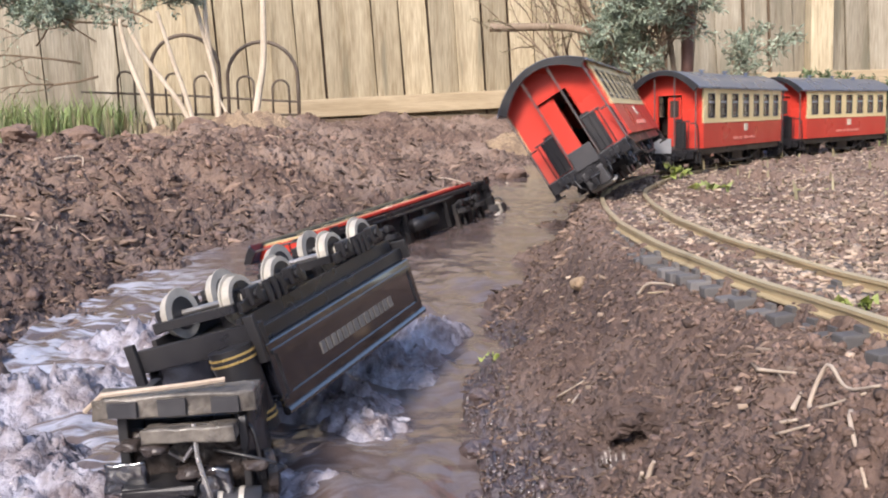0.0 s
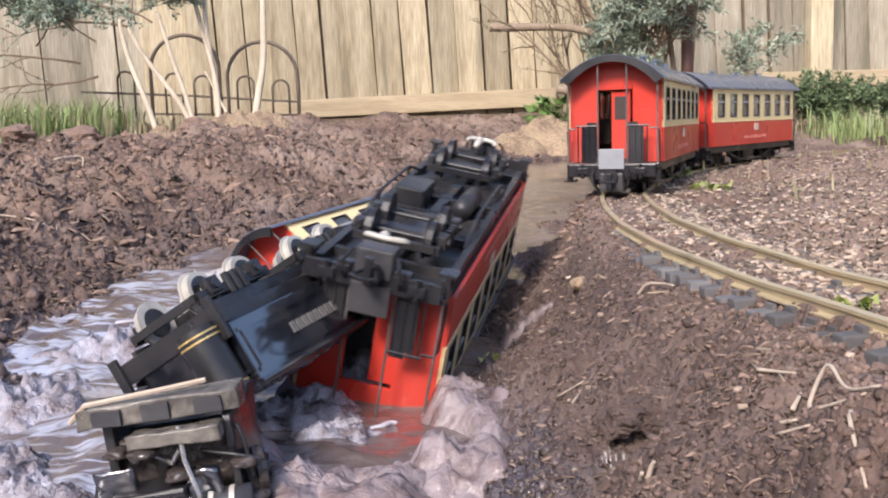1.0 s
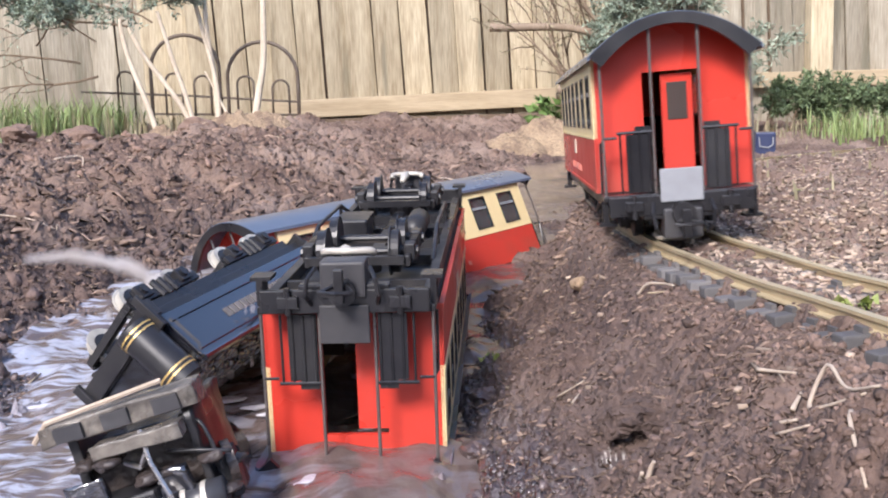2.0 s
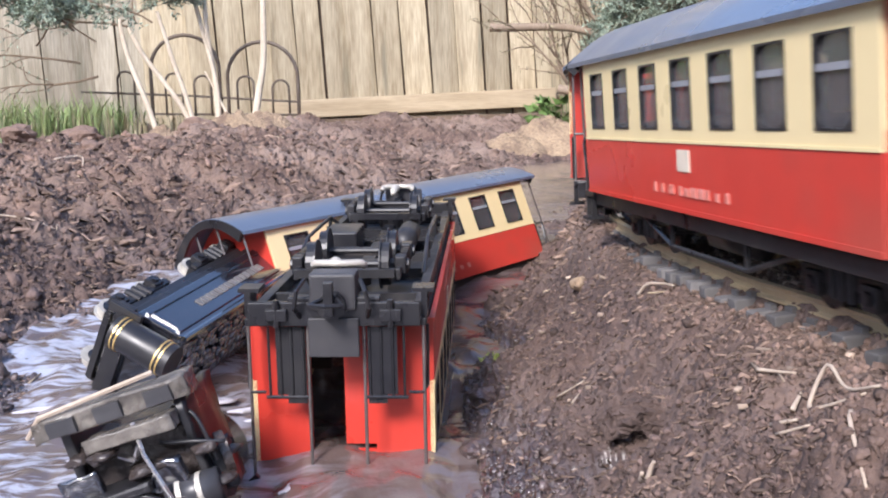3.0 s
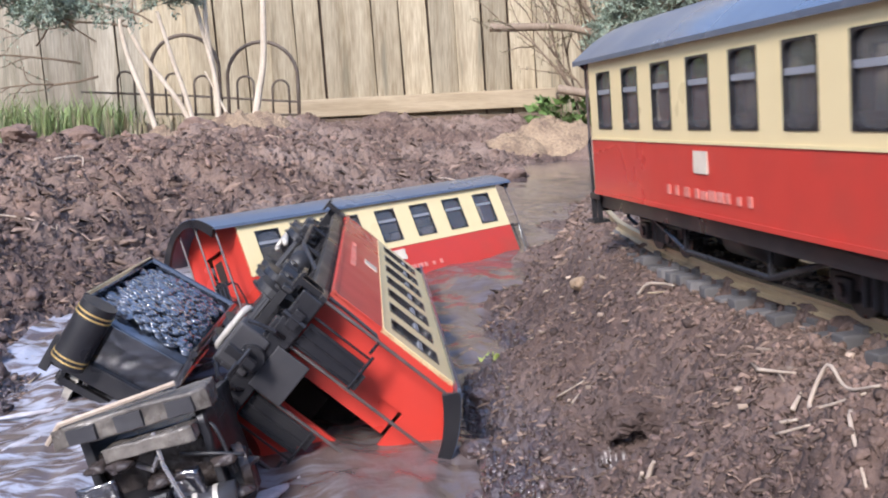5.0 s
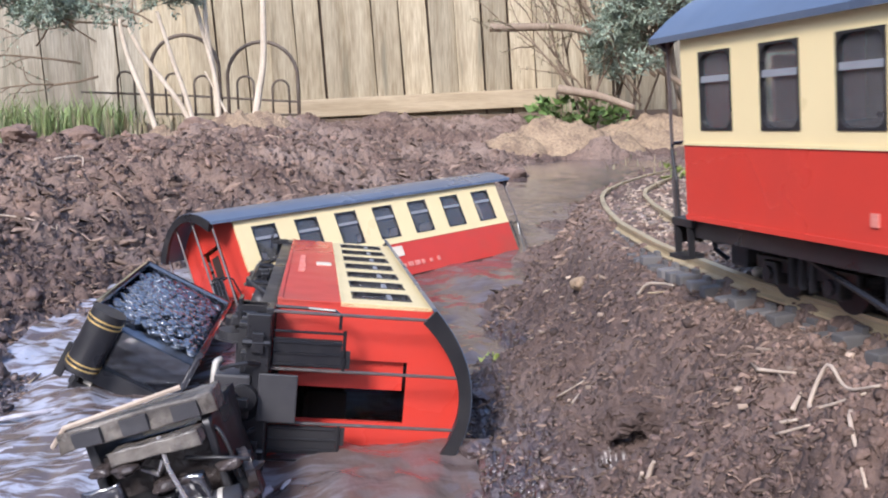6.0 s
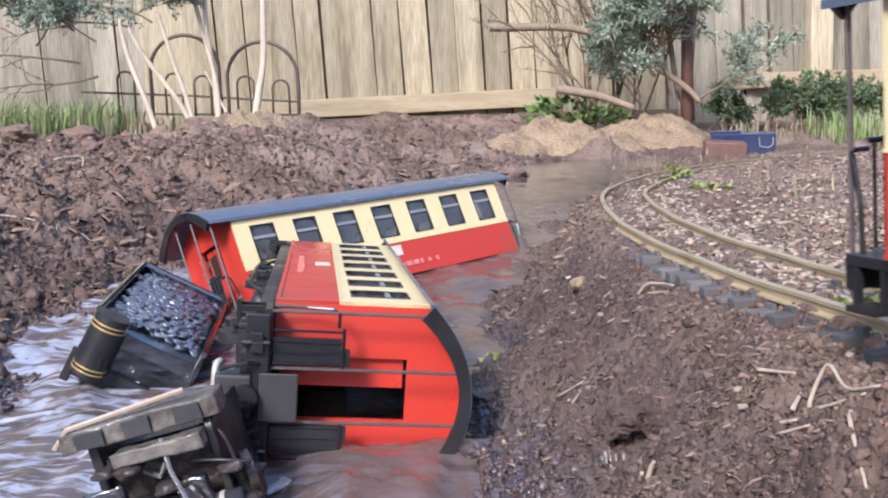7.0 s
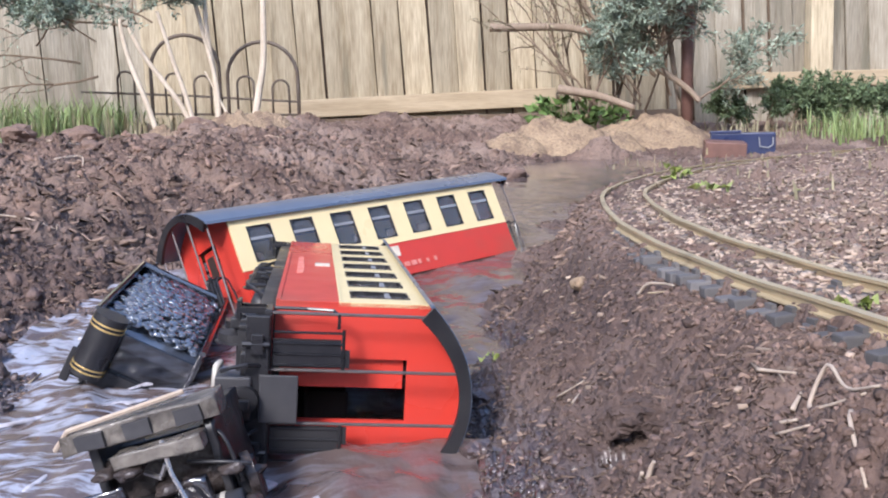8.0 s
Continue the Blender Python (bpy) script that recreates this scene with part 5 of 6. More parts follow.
def build_shrub(label, starts, length, radius, depth, spread, leaf, lw, material, stem_mat="twig"):
    sh = thing("shrub", label, "shrub", group="garden shrubs")
    leaves, bm = [], bmesh.new()
    for p, h in starts:
        grow(bm, p, h, length, radius, leaves, depth, spread)
    tagged(part("twig_tangle", bm, M[stem_mat], sh, "thin brown twigs"), kind="stuff")
    c = new("foliage", leaf_mesh("foliage", [a for a, _ in leaves], [b for _, b in leaves], leaf, lw, M[material]))
    c.parent = sh
    tagged(c, "small narrow grey-green leaves" if material == "leaf_grey" else "", kind="stuff")
    return sh


def build_stems():
    sh = thing("shrub", "leggy shrub with pale bare stems before the fence", "shrub", group="garden shrubs")
    for pts, r in (([(-.56, 3.0, .10), (-.545, 3.02, .20), (-.525, 3.03, .33), (-.520, 3.04, .66)], .0115),
                   ([(-.665, 3.0, .10), (-.675, 3.02, .26), (-.69, 3.02, .40), (-.70, 3.04, .68)], .0085),
                   ([(-.662, 2.99, .08), (-.665, 3.0, .22), (-.70, 3.02, .38), (-.76, 3.04, .62)], .0078),
                   ([(-.80, 2.85, .06), (-.84, 2.87, .18), (-.89, 2.90, .30), (-.92, 2.92, .42)], .0085),
                   ([(-.705, 2.88, .07), (-.75, 2.9, .17), (-.85, 2.92, .31), (-.90, 2.94, .40)], .008),
                   ([(-.70, 2.88, .07), (-.73, 2.9, .18), (-.77, 2.92, .30), (-.81, 2.93, .44)], .0075),
                   ([(-.63, 2.98, .13), (-.66, 3.0, .19), (-.70, 3.01, .27)], .004)):
        P = catmull(pts, 8)
        part("stem", pipe(bmesh.new(), P, [r * (1.05 - .35 * i / len(P)) for i in range(len(P))], 8), M["stem"], sh, "pale bare stem", True)


def build_grass(x0, x1, y0, y1, n, tall, material, label):
    P, F = [], []
    for k in range(n):
        x, y = random.uniform(x0, x1), random.uniform(y0, y1)
        z = ground_at(x, y, False) - .005 if k % 8 == 0 else z
        a, h, w = random.uniform(0, math.tau), tall * random.uniform(.4, 1.1), random.uniform(.0012, .0028)
        lean = Vector((math.cos(a), math.sin(a), 0)) * h * random.uniform(.1, .6)
        s = Vector((-math.sin(a), math.cos(a), 0)) * w
        b = Vector((x, y, z))
        m1, tip = b + lean * .3 + Vector((0, 0, h * .6)), b + lean + Vector((0, 0, h * random.uniform(.7, 1)))
        i = len(P)
        P += [b - s, b + s, m1 + s * .8, m1 - s * .8, tip, tip + s * .1]
        F += [(i, i + 1, i + 2, i + 3), (i + 3, i + 2, i + 5, i + 4)]
    return tagged(new("grass", raw_mesh("grass", P, F, M[material])), label, "grass", kind="stuff")


def build_leafy(name, label, x, y, r, n, size, material, tall):
    pl = thing(name, label, "plant", pose(x, y, ground_at(x, y, False)), group="low green plants")
    bm, C, H = bmesh.new(), [], []
    for k in range(n):
        a, q = random.uniform(0, math.tau), r * math.sqrt(random.random())
        top = Vector((q * math.cos(a), q * math.sin(a) * .6, tall * random.uniform(.3, 1) * (1 - .4 * q / r)))
        rod(bm, (top.x * .5, top.y * .5, -.01), top, .0008, n=4)
        for _ in range(3):
            C.append(top)
            H.append((math.cos(a) + random.uniform(-.8, .8), math.sin(a) + random.uniform(-.8, .8), random.uniform(-.2, .5)))
    part("stalks", bm, M[material], pl)
    ob = new("leaves", leaf_mesh("leaves", C, H, size, size * .32, M[material], .25))
    ob.parent = pl
    return pl


def build_plants():
    build_stems()
    random.seed(11)
    build_shrub("airy grey-green shrub overhanging the fence", [((-1.0 - .07 * i, 2.95 + .03 * i, .36 + .035 * (i % 3)), (-.6 + .3 * (i % 4), -.1, .30 - .12 * (i % 3))) for i in range(5)]
                + [((-.93 + .05 * i, 2.95, .41), (.3 - .3 * i, -.1, .25)) for i in range(3)], .21, .0030, 2, .85, .017, .0026, "leaf_grey")
    build_shrub("thin dark bare twigs against the fence", [((-1.05, 2.95, .30), (-1, .1, .1)), ((-1.0, 2.95, .26), (-1, .1, -.05)), ((-.9, 2.93, .40), (-.9, 0, .15))], .42, .004, 1, .7, .012, .002, "leaf_grey")
    random.seed(12)
    build_shrub("dense grey-green lavender-like bush by the fence", [((.71 + random.uniform(-.13, .09), 3.05 + random.uniform(-.12, .06), .12 + random.uniform(0, .28)), (random.uniform(-.8, .6), random.uniform(-.4, .1), .6)) for _ in range(13)], .20, .0040, 2, .66, .021, .0023, "leaf_grey")
    build_shrub("tangled dry twiggy brush by the fence", [((.56 + random.uniform(-.16, .12), 3.15 + random.uniform(-.08, .08), .10), (random.uniform(-.7, .6), random.uniform(-.2, .1), 1)) for _ in range(17)], .42, .0045, 1, .8, .016, .002, "dry_grass")
    random.seed(13)
    build_shrub("low dark green brush under the fence rail", [((.94 + .09 * i, 3.2, .03), (random.uniform(-.5, .5), -.2, 1)) for i in range(10)], .125, .003, 2, .9, .020, .0032, "leaf_dark")
    build_grass(-1.65, -.93, 2.70, 3.2, 2600, .145, "grass", "fresh green grass tuft at the fence foot")
    build_grass(-1.6, -.9, 2.70, 3.1, 500, .13, "dry_grass", "dry blades among the green grass")
    build_grass(-.98, -.72, 2.8, 3.15, 200, .09, "dry_grass", "thin dry grass among the stems")
    build_grass(1.12, 1.75, 2.78, 3.1, 900, .11, "grass", "green grass tuft beside the track")
    build_grass(.85, 1.7, 2.85, 3.4, 450, .07, "dry_grass", "dry grass and weeds under the fence")
    build_grass(.35, 1.1, 1.0, 2.3, 220, .022, "dry_grass", "sparse dry grass between the chips")
    build_leafy("nettle_patch", "fresh green leafy weeds beside the sand", .40, 3.16, .12, 50, .040, "leaf_green", .15)
    build_leafy("nettle_patch", "fresh green leafy weeds beside the sand", .53, 3.14, .07, 26, .032, "leaf_green", .12)
    build_leafy("weed", "small lime green weed in the wood chips", .358, 1.34, .022, 10, .020, "leaf_lime", .022)
    build_leafy("weed", "small lime green weed in the wood chips", .455, 1.22, .014, 5, .012, "leaf_lime", .012)
    build_leafy("weed", "small lime green weed in the wood chips", .38, 1.62, .02, 6, .02, "leaf_lime", .03)
    build_leafy("weed", "small moss-green weed on the muddy bank", .04, .90, .012, 8, .010, "leaf_lime", .010)
    build_leafy("weed", "small lime green weed between the rails", .222, .53, .012, 5, .010, "leaf_lime", .006)
    # fallen branches
    for pts, r in (([(.16, 3.12, .385), (.42, 3.12, .375), (.56, 3.08, .31), (.72, 3.02, .20), (.78, 3.0, .14)], .0115),
                   ([(.36, 3.05, .19), (.48, 3.02, .165), (.58, 2.98, .125)], .013), ([(.40, 3.1, .50), (.52, 3.1, .36), (.66, 3.06, .22)], .0078),
                   ([(.66, 3.1, .62), (.70, 3.1, .40), (.74, 3.08, .1)], .010), ([(.80, 3.12, .62), (.78, 3.1, .35), (.76, 3.08, .08)], .012)):
        P = catmull(pts, 8)
        solo("branch", pipe(bmesh.new(), P, [r * (1.1 - .4 * i / len(P)) for i in range(len(P))], 9), M["bough"], "dead brown branch leaning against the bush", "branch", group="dead branches", smooth=True)
    post = thing("garden_post", "rust-brown garden post with a black collar in the bush", "post", pose(.755, 3.06, 0))
    part("pole", rod(bmesh.new(), (0, 0, -.02), (0, 0, .62), .018, n=16), M["brown_box"], post, "rust-brown pole", True)
    part("collar", rod(bmesh.new(), (0, 0, .375), (0, 0, .40), .026, n=16), M["black"], post, "black collar")


def build_edging():
    ed = thing("garden_edging", "rusty wire hoop garden edging standing before the fence", "garden edging")
    y = 3.16

    def hoop(x0, x1, top, foot, r):
        c, h = (x0 + x1) / 2, (x1 - x0) / 2
        pts = [(x0, y, foot), (x0, y, top - h)] + [(c - h * math.cos(a), y, top - h + h * math.sin(a)) for a in np.linspace(0.15, math.pi - .15, 13)] + [(x1, y, top - h), (x1, y, foot)]
        return pipe(bmesh.new(), pts, r, 7)
    for x0, x1, top in ((-.905, -.69, .392), (-.665, -.445, .365)):
        part("large_hoop", hoop(x0, x1, top, .06, .0058), M["iron"], ed, "large rusty wire arch", True)
    for c, top in ((-.985, .285), (-.835, .275), (-.745, .265), (-.61, .26), (-.50, .245)):
        part("small_hoop", hoop(c - .026, c + .026, top, .14, .0036), M["iron"], ed, "small rusty wire hoop", True)
    part("cross_wire", pipe(bmesh.new(), [(-1.13, y + .006, .225), (-.8, y + .006, .205), (-.44, y + .006, .175)], .0036, 7), M["iron"], ed)
    part("cross_wire", pipe(bmesh.new(), [(-.9, y + .006, .15), (-.44, y + .006, .135)], .0036, 7), M["iron"], ed)


def build_blue_wagon():
    w = thing("toy_wagon", "dark blue toy wagon tipped over beside a brown crate", "toy wagon", pose(.775, 2.58, ground_at(.80, 2.58, False) + .006, 0, 0, -12))
    part("body", box(bmesh.new(), -.075, .085, -.028, .028, .0, .058, .004), M["navy"], w, "navy blue body")
    part("roof_strip", box(bmesh.new(), -.077, .0, -.030, .030, .056, .064, .002), M["navy"], w)
    part("ring", pipe(bmesh.new(), [(.044, -.031, .045), (.046, -.031, .022), (.066, -.031, .018), (.078, -.031, .026), (.078, -.031, .045)], .002, 6), M["grey"], w, "pale wire bow")
    part("step", box(bmesh.new(), .074, .088, -.034, .030, -.012, .004, .002), M["navy"], w)
    solo("crate", box(bmesh.new(), -.055, .045, -.03, .03, -.01, .042, .003), M["brown_box"], "rust-brown plastic crate with a sloping top", "crate", pose(.715, 2.50, ground_at(.745, 2.5, False) + .004, 6, 4, -8))


build_cover()
build_roots()
build_sand()
build_plants()
build_edging()
build_blue_wagon()


# ---- thrown and drifting water ----
def droplets(bm, n, box0, box1, r0, r1):
    for _ in range(n):
        p = Vector([random.uniform(a, b) for a, b in zip(box0, box1)])
        bmesh.ops.create_icosphere(bm, subdivisions=1, radius=random.uniform(r0, r1), matrix=Matrix.LocRotScale(p, Euler([random.uniform(0, 6) for _ in range(3)]), (1, random.uniform(.5, 1), random.uniform(.8, 1.8))))


def ribbon(bm, pts, width, depth, seed):
    """A ragged flat tongue of water along a curve; width profile from foot to tip."""
    P = [Vector(p) for p in catmull(pts, 8)]
    n, m, rings = len(P), 10, []
    for i, p in enumerate(P):
        d = (P[min(i + 1, n - 1)] - P[max(i - 1, 0)]).normalized()
        s = d.cross(Vector((0, 1, 0))).normalized()
        u = i / (n - 1)
        w = width * (1 - u) ** .6 * (.7 + .9 * (noise.noise(Vector((i * .35, seed, 0))) + .5)) + width * .12
        ring = []
        for k in range(m):
            a = math.tau * k / m
            q = p + s * w * math.cos(a) + Vector((0, 1, 0)) * depth * math.sin(a) * (1 - .6 * u)
            ring.append(bm.verts.new(q + Vector([noise.noise(q * 60 + Vector((seed, j * 9, 0))) * w * .45 for j in range(3)])))
        rings.append(ring)
    for a, b in zip(rings, rings[1:]):
        for k in range(m):
            bm.faces.new((a[k], a[(k + 1) % m], b[(k + 1) % m], b[k]))
    bm.faces.new(rings[0][::-1])
    bm.faces.new(rings[-1])


SPLASHES, SURGES, FROTH = [], [], []


def build_splashes():
    random.seed(21)
    bm = bmesh.new()
    ribbon(bm, [(-.140, .778, -.16), (-.165, .781, -.110), (-.187, .784, -.075), (-.202, .788, -.047), (-.209, .791, -.022), (-.201, .794, .003), (-.193, .797, .027), (-.203, .801, .053), (-.221, .803, .071)], .013, .006, 1)
    ribbon(bm, [(-.221, .803, .071), (-.239, .805, .088), (-.269, .807, .099), (-.305, .807, .104), (-.337, .807, .102)], .006, .003, 2)
    droplets(bm, 26, (-.27, .77, -.04), (-.15, .82, .07), .0009, .0028)
    SPLASHES.append(solo("water_splash", bm, M["spray"], "tall ragged jet of muddy water thrown up", "splash", group="thrown water", smooth=True))
    bm = bmesh.new()
    ribbon(bm, [(-.185, .78, -.15), (-.195, .785, -.085), (-.208, .79, -.033), (-.226, .791, -.016), (-.249, .793, -.004), (-.272, .794, .001), (-.290, .794, -.003)], .011, .005, 3)
    droplets(bm, 14, (-.30, .77, -.05), (-.2, .82, .01), .0009, .0026)
    SPLASHES.append(solo("water_splash", bm, M["spray"], "curling tongue of muddy water thrown aside", "splash", group="thrown water", smooth=True))
    bm = bmesh.new()
    ribbon(bm, [(-.005, .924, -.17), (.027, .928, -.13), (.043, .933, -.10), (.055, .938, -.062), (.075, .943, -.03), (.10, .946, -.012)], .012, .005, 5)
    ribbon(bm, [(-.006, .90, -.17), (.021, .905, -.150), (.045, .91, -.125), (.062, .915, -.11)], .014, .006, 6)
    droplets(bm, 26, (.0, .88, -.12), (.11, .95, .0), .0009, .0026)
    SPLASHES.append(solo("water_splash", bm, M["mudspray"], "brown mud spray thrown against the bank", "splash", group="thrown water", smooth=True))
    bm = bmesh.new()
    ribbon(bm, [(-.13, .96, -.16), (-.15, .97, -.105), (-.185, .98, -.075), (-.23, .99, -.052), (-.27, 1.0, -.05)], .026, .008, 8)
    ribbon(bm, [(-.12, .93, -.16), (-.125, .94, -.10), (-.135, .95, -.06), (-.16, .96, -.035)], .018, .007, 9)
    droplets(bm, 20, (-.28, .93, -.10), (-.10, 1.0, -.02), .0009, .003)
    SPLASHES.append(solo("water_splash", bm, M["spray"], "broad sheet of pale water thrown up between the wrecks", "splash", group="thrown water", smooth=True))
    # surges: humps of churned water that rise round the falling coach and sink again
    for x, y, rx, ry, h in ((-.075, .58, .10, .055, .034), (.0, .63, .075, .065, .038), (-.15, .64, .065, .055, .034), (.025, .78, .05, .08, .038),
                            (-.31, .66, .09, .07, .030), (-.34, .82, .09, .09, .032), (-.25, .60, .06, .04, .020), (-.30, .98, .11, .07, .028), (-.17, 1.08, .06, .05, .04),
                            (-.10, .80, .07, .06, .020), (-.16, .66, .06, .05, .018), (-.065, .73, .05, .05, .015), (-.11, .61, .06, .04, .014), (-.055, .90, .06, .05, .024), (-.015, .985, .05, .05, .022), (-.30, .56, .07, .04, .016)):
        n, m, verts, faces = 64, 26, [], []
        for i in range(m + 1):
            for j in range(n):
                a, r = math.tau * j / n, i / m
                wob = 1 + .38 * noise.noise(Vector((math.cos(a) * 1.7 + x * 40, math.sin(a) * 1.7, h * 90))) + .16 * noise.noise(Vector((math.cos(a) * 5, math.sin(a) * 5 + x * 40, 3)))
                px, py = 1.15 * rx * r * wob * math.cos(a), 1.15 * ry * r * wob * math.sin(a)
                q = Vector((px * 38 + x * 90, py * 38, h * 50))
                verts.append((px, py, h * (1 - r * r) ** 1.1 * (.42 + .7 * noise.noise(q * .8) + (.25 if len(SURGES) < 4 else .5) * noise.noise(q * 1.9) + (.25 if len(SURGES) < 4 else .6) * abs(noise.noise(q * 4.2))) - .022 * r * r))
        for i in range(m):
            for j in range(n):
                faces.append((i * n + j, (i + 1) * n + j, (i + 1) * n + (j + 1) % n, i * n + (j + 1) % n))
        ob = tagged(new("water_surge", raw_mesh("water_surge", verts, faces, M["mudspray" if len(SURGES) < 4 else "churn"], True)), "hump of churned frothy muddy water", "wave", "churned water")
        SURGES.append((ob, x, y, h))
    # froth that drifts on the stream
    for k in range(34):
        x, y = random.uniform(-.44, -.03), random.uniform(.5, 1.25)
        if not inside(np.array([x]), np.array([y]))[0]:
            continue
        bm = bmesh.new()
        bmesh.ops.create_icosphere(bm, subdivisions=3, radius=1.0, matrix=Matrix.LocRotScale((0, 0, 0), Euler((0, 0, .4)), (random.uniform(.012, .03), random.uniform(.003, .007), .0022)))
        for v in bm.verts:
            q = v.co * 90 + Vector((k * 3.1, 0, 0))
            v.co.x += noise.noise(q) * .006
            v.co.y += noise.noise(q + Vector((7, 3, 1))) * .005
        ob = solo("froth_patch", bm, M["froth"], "patch of pale froth drifting on muddy water", "froth", group="drifting froth", smooth=True)
        FROTH.append((ob, x, y, random.uniform(-30, 30)))


build_splashes()


# ---- motion ----
def placed(cx, cy, cz, rx, ry, rz):
    """A coach's pose from the place of its middle, 9 cm over the rails."""
    return pose(cx, cy, cz, rx, ry, rz) @ Matrix.Translation((0, 0, -0.09))


def motions():
    times = [0, .5, 1.0, 1.5, 2.0, 2.5, 3.0, 3.5, 4.0, 4.5, 5.25, 6.0, 6.5, 7.0, 7.5, 8.0]
    way = [4.95, 4.70, 4.435, 4.165, 3.93, 3.72, 3.536, 3.370, 3.216, 3.064, 2.870, 2.716, 2.622, 2.536, 2.45, 2.36]
    walk(leading, [(t, track_pose(s)) for t, s in zip(times, way)])
    walk(trailing, [(t, track_pose(s + 0.577)) for t, s in zip(times, way)])
    walk(falling, [
        (0.0, placed(.228, 1.487, .088, 31.4, 0.2, 253.4)),
        (0.3, placed(.150, 1.385, .056, 62.0, -1.7, 257)),
        (0.5, placed(.070, 1.255, .026, 87.0, 0.3, 266)),
        (0.75, placed(.028, 1.120, -.010, 129, 5.5, 261)),
        (1.0, placed(-.014, 1.015, -.040, 167, 8.5, 257.5)),
        (1.25, placed(-.030, .945, -.054, 176.5, 6, 262.5)),
        (1.5, placed(-.036, .915, -.054, 180.5, 3.9, 266)),
        (2.8, placed(-.059, .882, -.066, 179.0, 2.7, 267)),
        (3.5, placed(-.068, .878, -.068, 180.8, 2.6, 268.5)),
        (4.0, placed(-.076, .880, -.069, 185.0, 2.7, 269.8)),
        (4.5, placed(-.088, .900, -.079, 197.6, 2.8, 269.8)),
        (5.1, placed(-.100, .897, -.086, 236, 1.0, 275)),
        (5.8, placed(-.104, .900, -.091, 262.5, -1, 277)),
        (7.0, placed(-.104, .902, -.091, 264.6, -1.3, 277.1)),
        (8.0, placed(-.104, .903, -.092, 265, -1.3, 277.1))])
    walk(drowned, [
        (0.0, placed(-.080, 1.52, -.092, -103, -4.5, 62)),
        (0.3, placed(-.085, 1.51, -.094, -71, -4.5, 66)),
        (0.8, placed(-.080, 1.47, -.092, -62, -4.5, 62)),
        (1.2, placed(-.072, 1.40, -.088, -36, -5, 54)),
        (1.6, placed(-.066, 1.32, -.082, -25, -4, 50)),
        (2.8, placed(-.064, 1.20, -.069, -19.5, -3.2, 49)),
        (3.5, placed(-.075, 1.21, -.072, -21, -2.9, 49.5)),
        (4.0, placed(-.087, 1.226, -.076, -22.3, -2.8, 49.5)),
        (4.5, placed(-.096, 1.290, -.083, -25.5, -2.4, 46)),
        (5.8, placed(-.103, 1.300, -.077, -24.2, -2.3, 44.4)),
        (7.0, placed(-.105, 1.298, -.075, -24, -2.3, 44.2)),
        (8.0, placed(-.108, 1.297, -.076, -24.3, -2.3, 44.1))])
    walk(tender, [
        (0.0, pose(-.113, .758, -.064, 194.9, 5.9, -111.5)),
        (0.5, pose(-.118, .769, -.064, 203, 4.9, -114.6)),
        (0.9, pose(-.128, .785, -.068, 209, 4.5, -113)),
        (1.6, pose(-.165, .830, -.078, 221, 5, -111)),
        (2.2, pose(-.200, .880, -.084, 232, 6.5, -109.5)),
        (2.8, pose(-.222, .940, -.094, 239.5, 7.6, -108)),
        (3.1, pose(-.228, .945, -.093, 244, 7.4, -107)),
        (3.5, pose(-.238, .945, -.091, 253, 6.6, -105)),
        (4.0, pose(-.262, .950, -.088, 288, 4.5, -100)),
        (4.25, pose(-.265, .925, -.083, 311, 0, -92.5)),
        (4.5, pose(-.267, .912, -.079, 322, -2.6, -88.5)),
        (5.8, pose(-.282, .960, -.091, 329.5, .5, -84.5)),
        (7.0, pose(-.287, .981, -.096, 331.3, 1.8, -83)),
        (8.0, pose(-.288, .982, -.096, 331.6, 1.8, -83))])
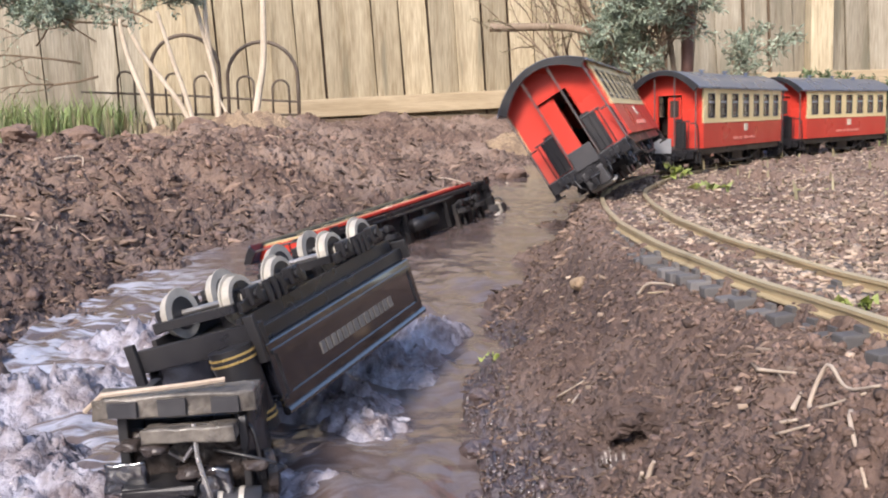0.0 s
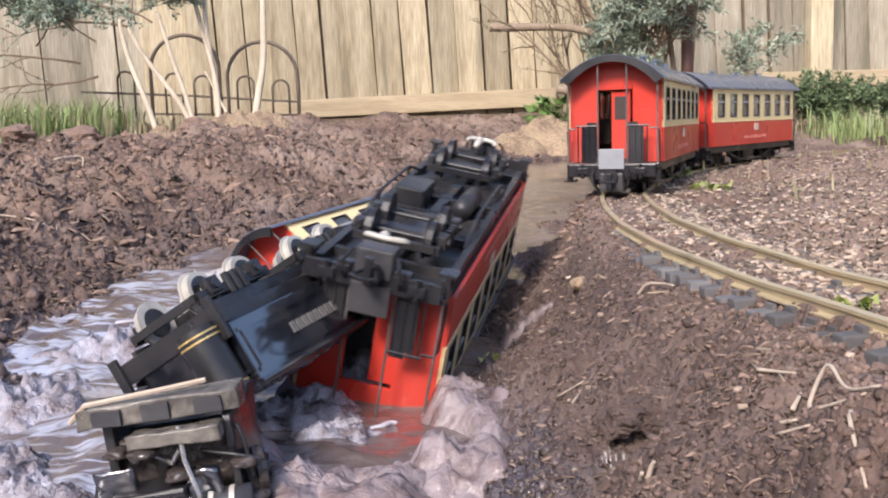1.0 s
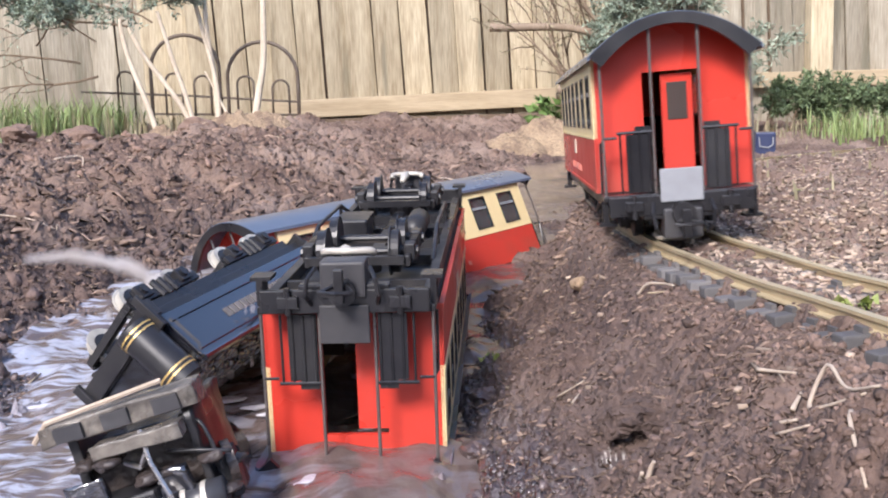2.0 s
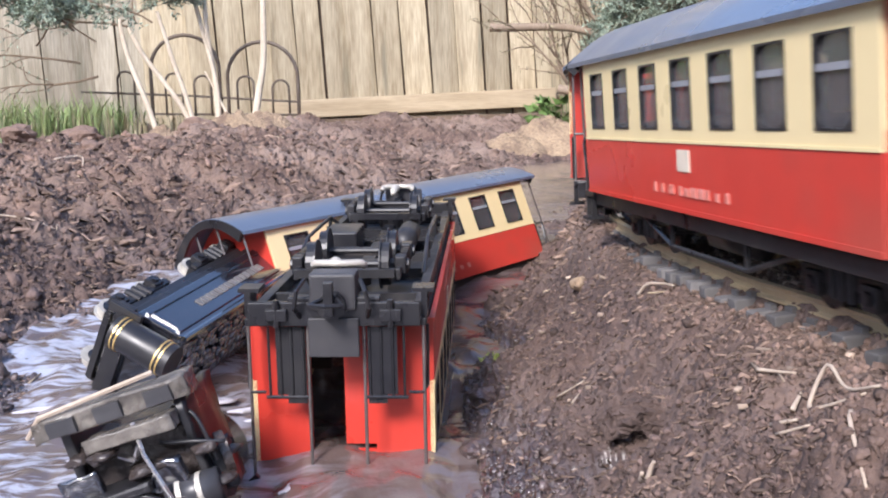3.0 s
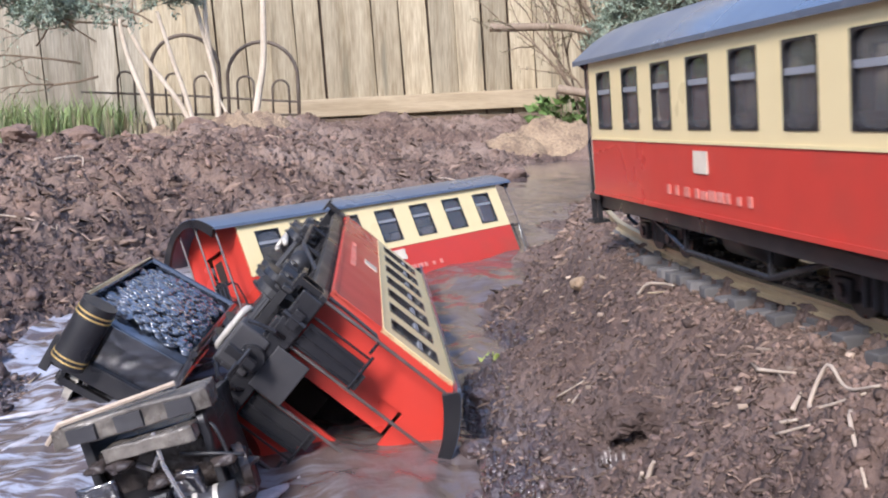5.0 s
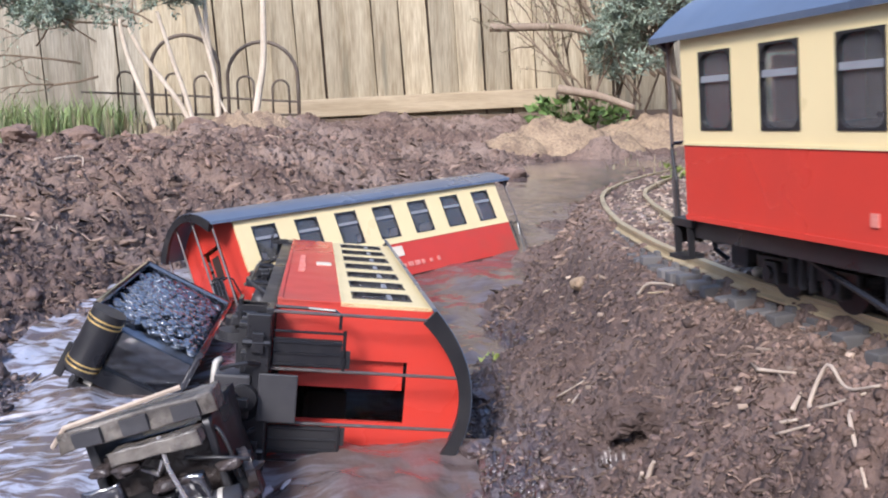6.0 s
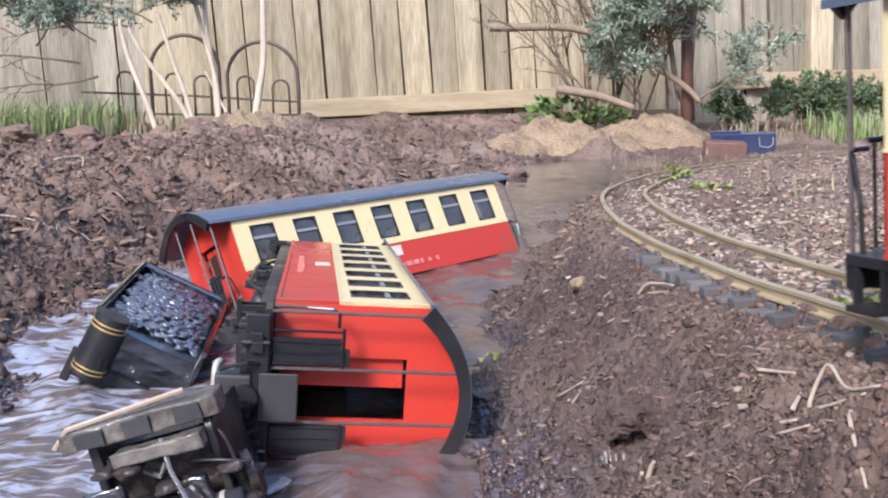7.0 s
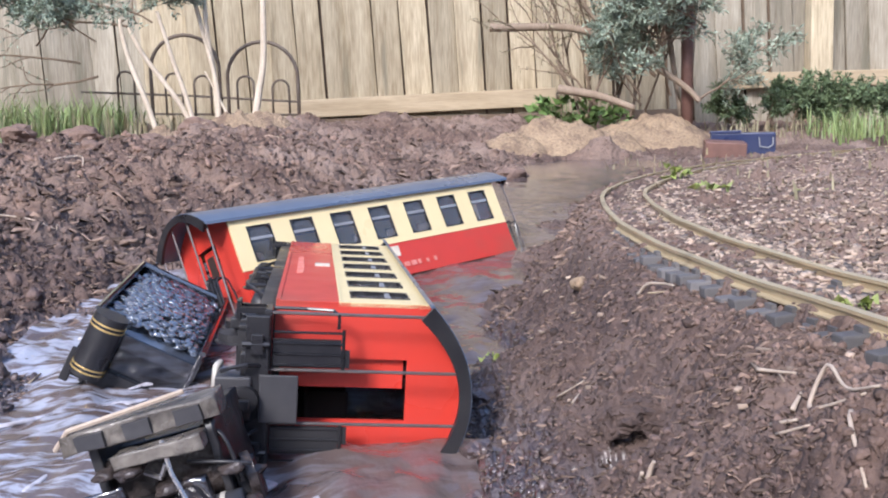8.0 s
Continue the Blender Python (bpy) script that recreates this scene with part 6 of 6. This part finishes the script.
    walk(loco, [
        (0.0, pose(-.156, .555, -.054, 0, -2, 0)),
        (0.3, pose(-.160, .555, -.056, 0, -3, 0)),
        (0.9, pose(-.164, .555, -.056, 0, -6, 0)),
        (1.6, pose(-.182, .555, -.061, 0, -13, 0)),
        (3.0, pose(-.193, .555, -.056, 0, -17, 0)),
        (4.5, pose(-.184, .555, -.060, 0, -15, 0)),
        (8.0, pose(-.177, .555, -.066, 0, -14, 0))])
    # thrown water rises with the fall and drops back under the surface
    for ob, lead in zip(SPLASHES, (0.0, -.12, -.22, -.42)):
        walk(ob, [(0.0, pose(.02, 0, -.36)), (.80 + lead, pose(.02, 0, -.34)), (1.05 + lead, pose(.012, 0, -.17)), (1.30 + lead, pose(.004, 0, -.04)), (1.55 + lead, pose(0, 0, 0)),
                  (1.85 + lead, pose(-.006, 0, -.045)), (2.15 + lead, pose(-.012, 0, -.19)), (2.45 + lead, pose(-.015, 0, -.36)), (8.0, pose(-.015, 0, -.36))])
    for k, (ob, x, y, h) in enumerate(SURGES):
        z = float(water_level(y))
        low, high = pose(x, y, z - h - .03, 0, 0, 10), pose(x, y, z + .004, 0, 0, 0)
        if k < 4:
            walk(ob, [(0.0, low), (.62, low), (.95, high), (1.7, pose(x, y, z - .004, 0, 0, -6)), (2.5, pose(x, y, z - h - .02, 0, 0, -12)), (8.0, pose(x, y, z - h - .03, 0, 0, -12))])
        else:
            walk(ob, [(0.0, high), (.5, pose(x - .01, y - .01, z + .006, 0, 0, 8)), (1.1, pose(x - .02, y - .015, z - .002, 0, 0, 14)), (1.8, pose(x - .025, y - .02, z - .016, 0, 0, 18)), (3.0, pose(x - .03, y - .02, z - h - .02, 0, 0, 20)), (8.0, pose(x - .03, y - .02, z - h - .03, 0, 0, 20))])
    for k, (ob, x, y, a) in enumerate(FROTH):
        rows = []
        for i in range(5):
            t = 2.0 * i
            px, py = x - .012 * i * (.5 + .5 * (k % 3)), y - .016 * i
            rows.append((t, pose(px, py, float(water_level(py)) + .002 * math.sin(i * 2 + k), 0, 0, a + 9 * i)))
        walk(ob, rows)


motions()
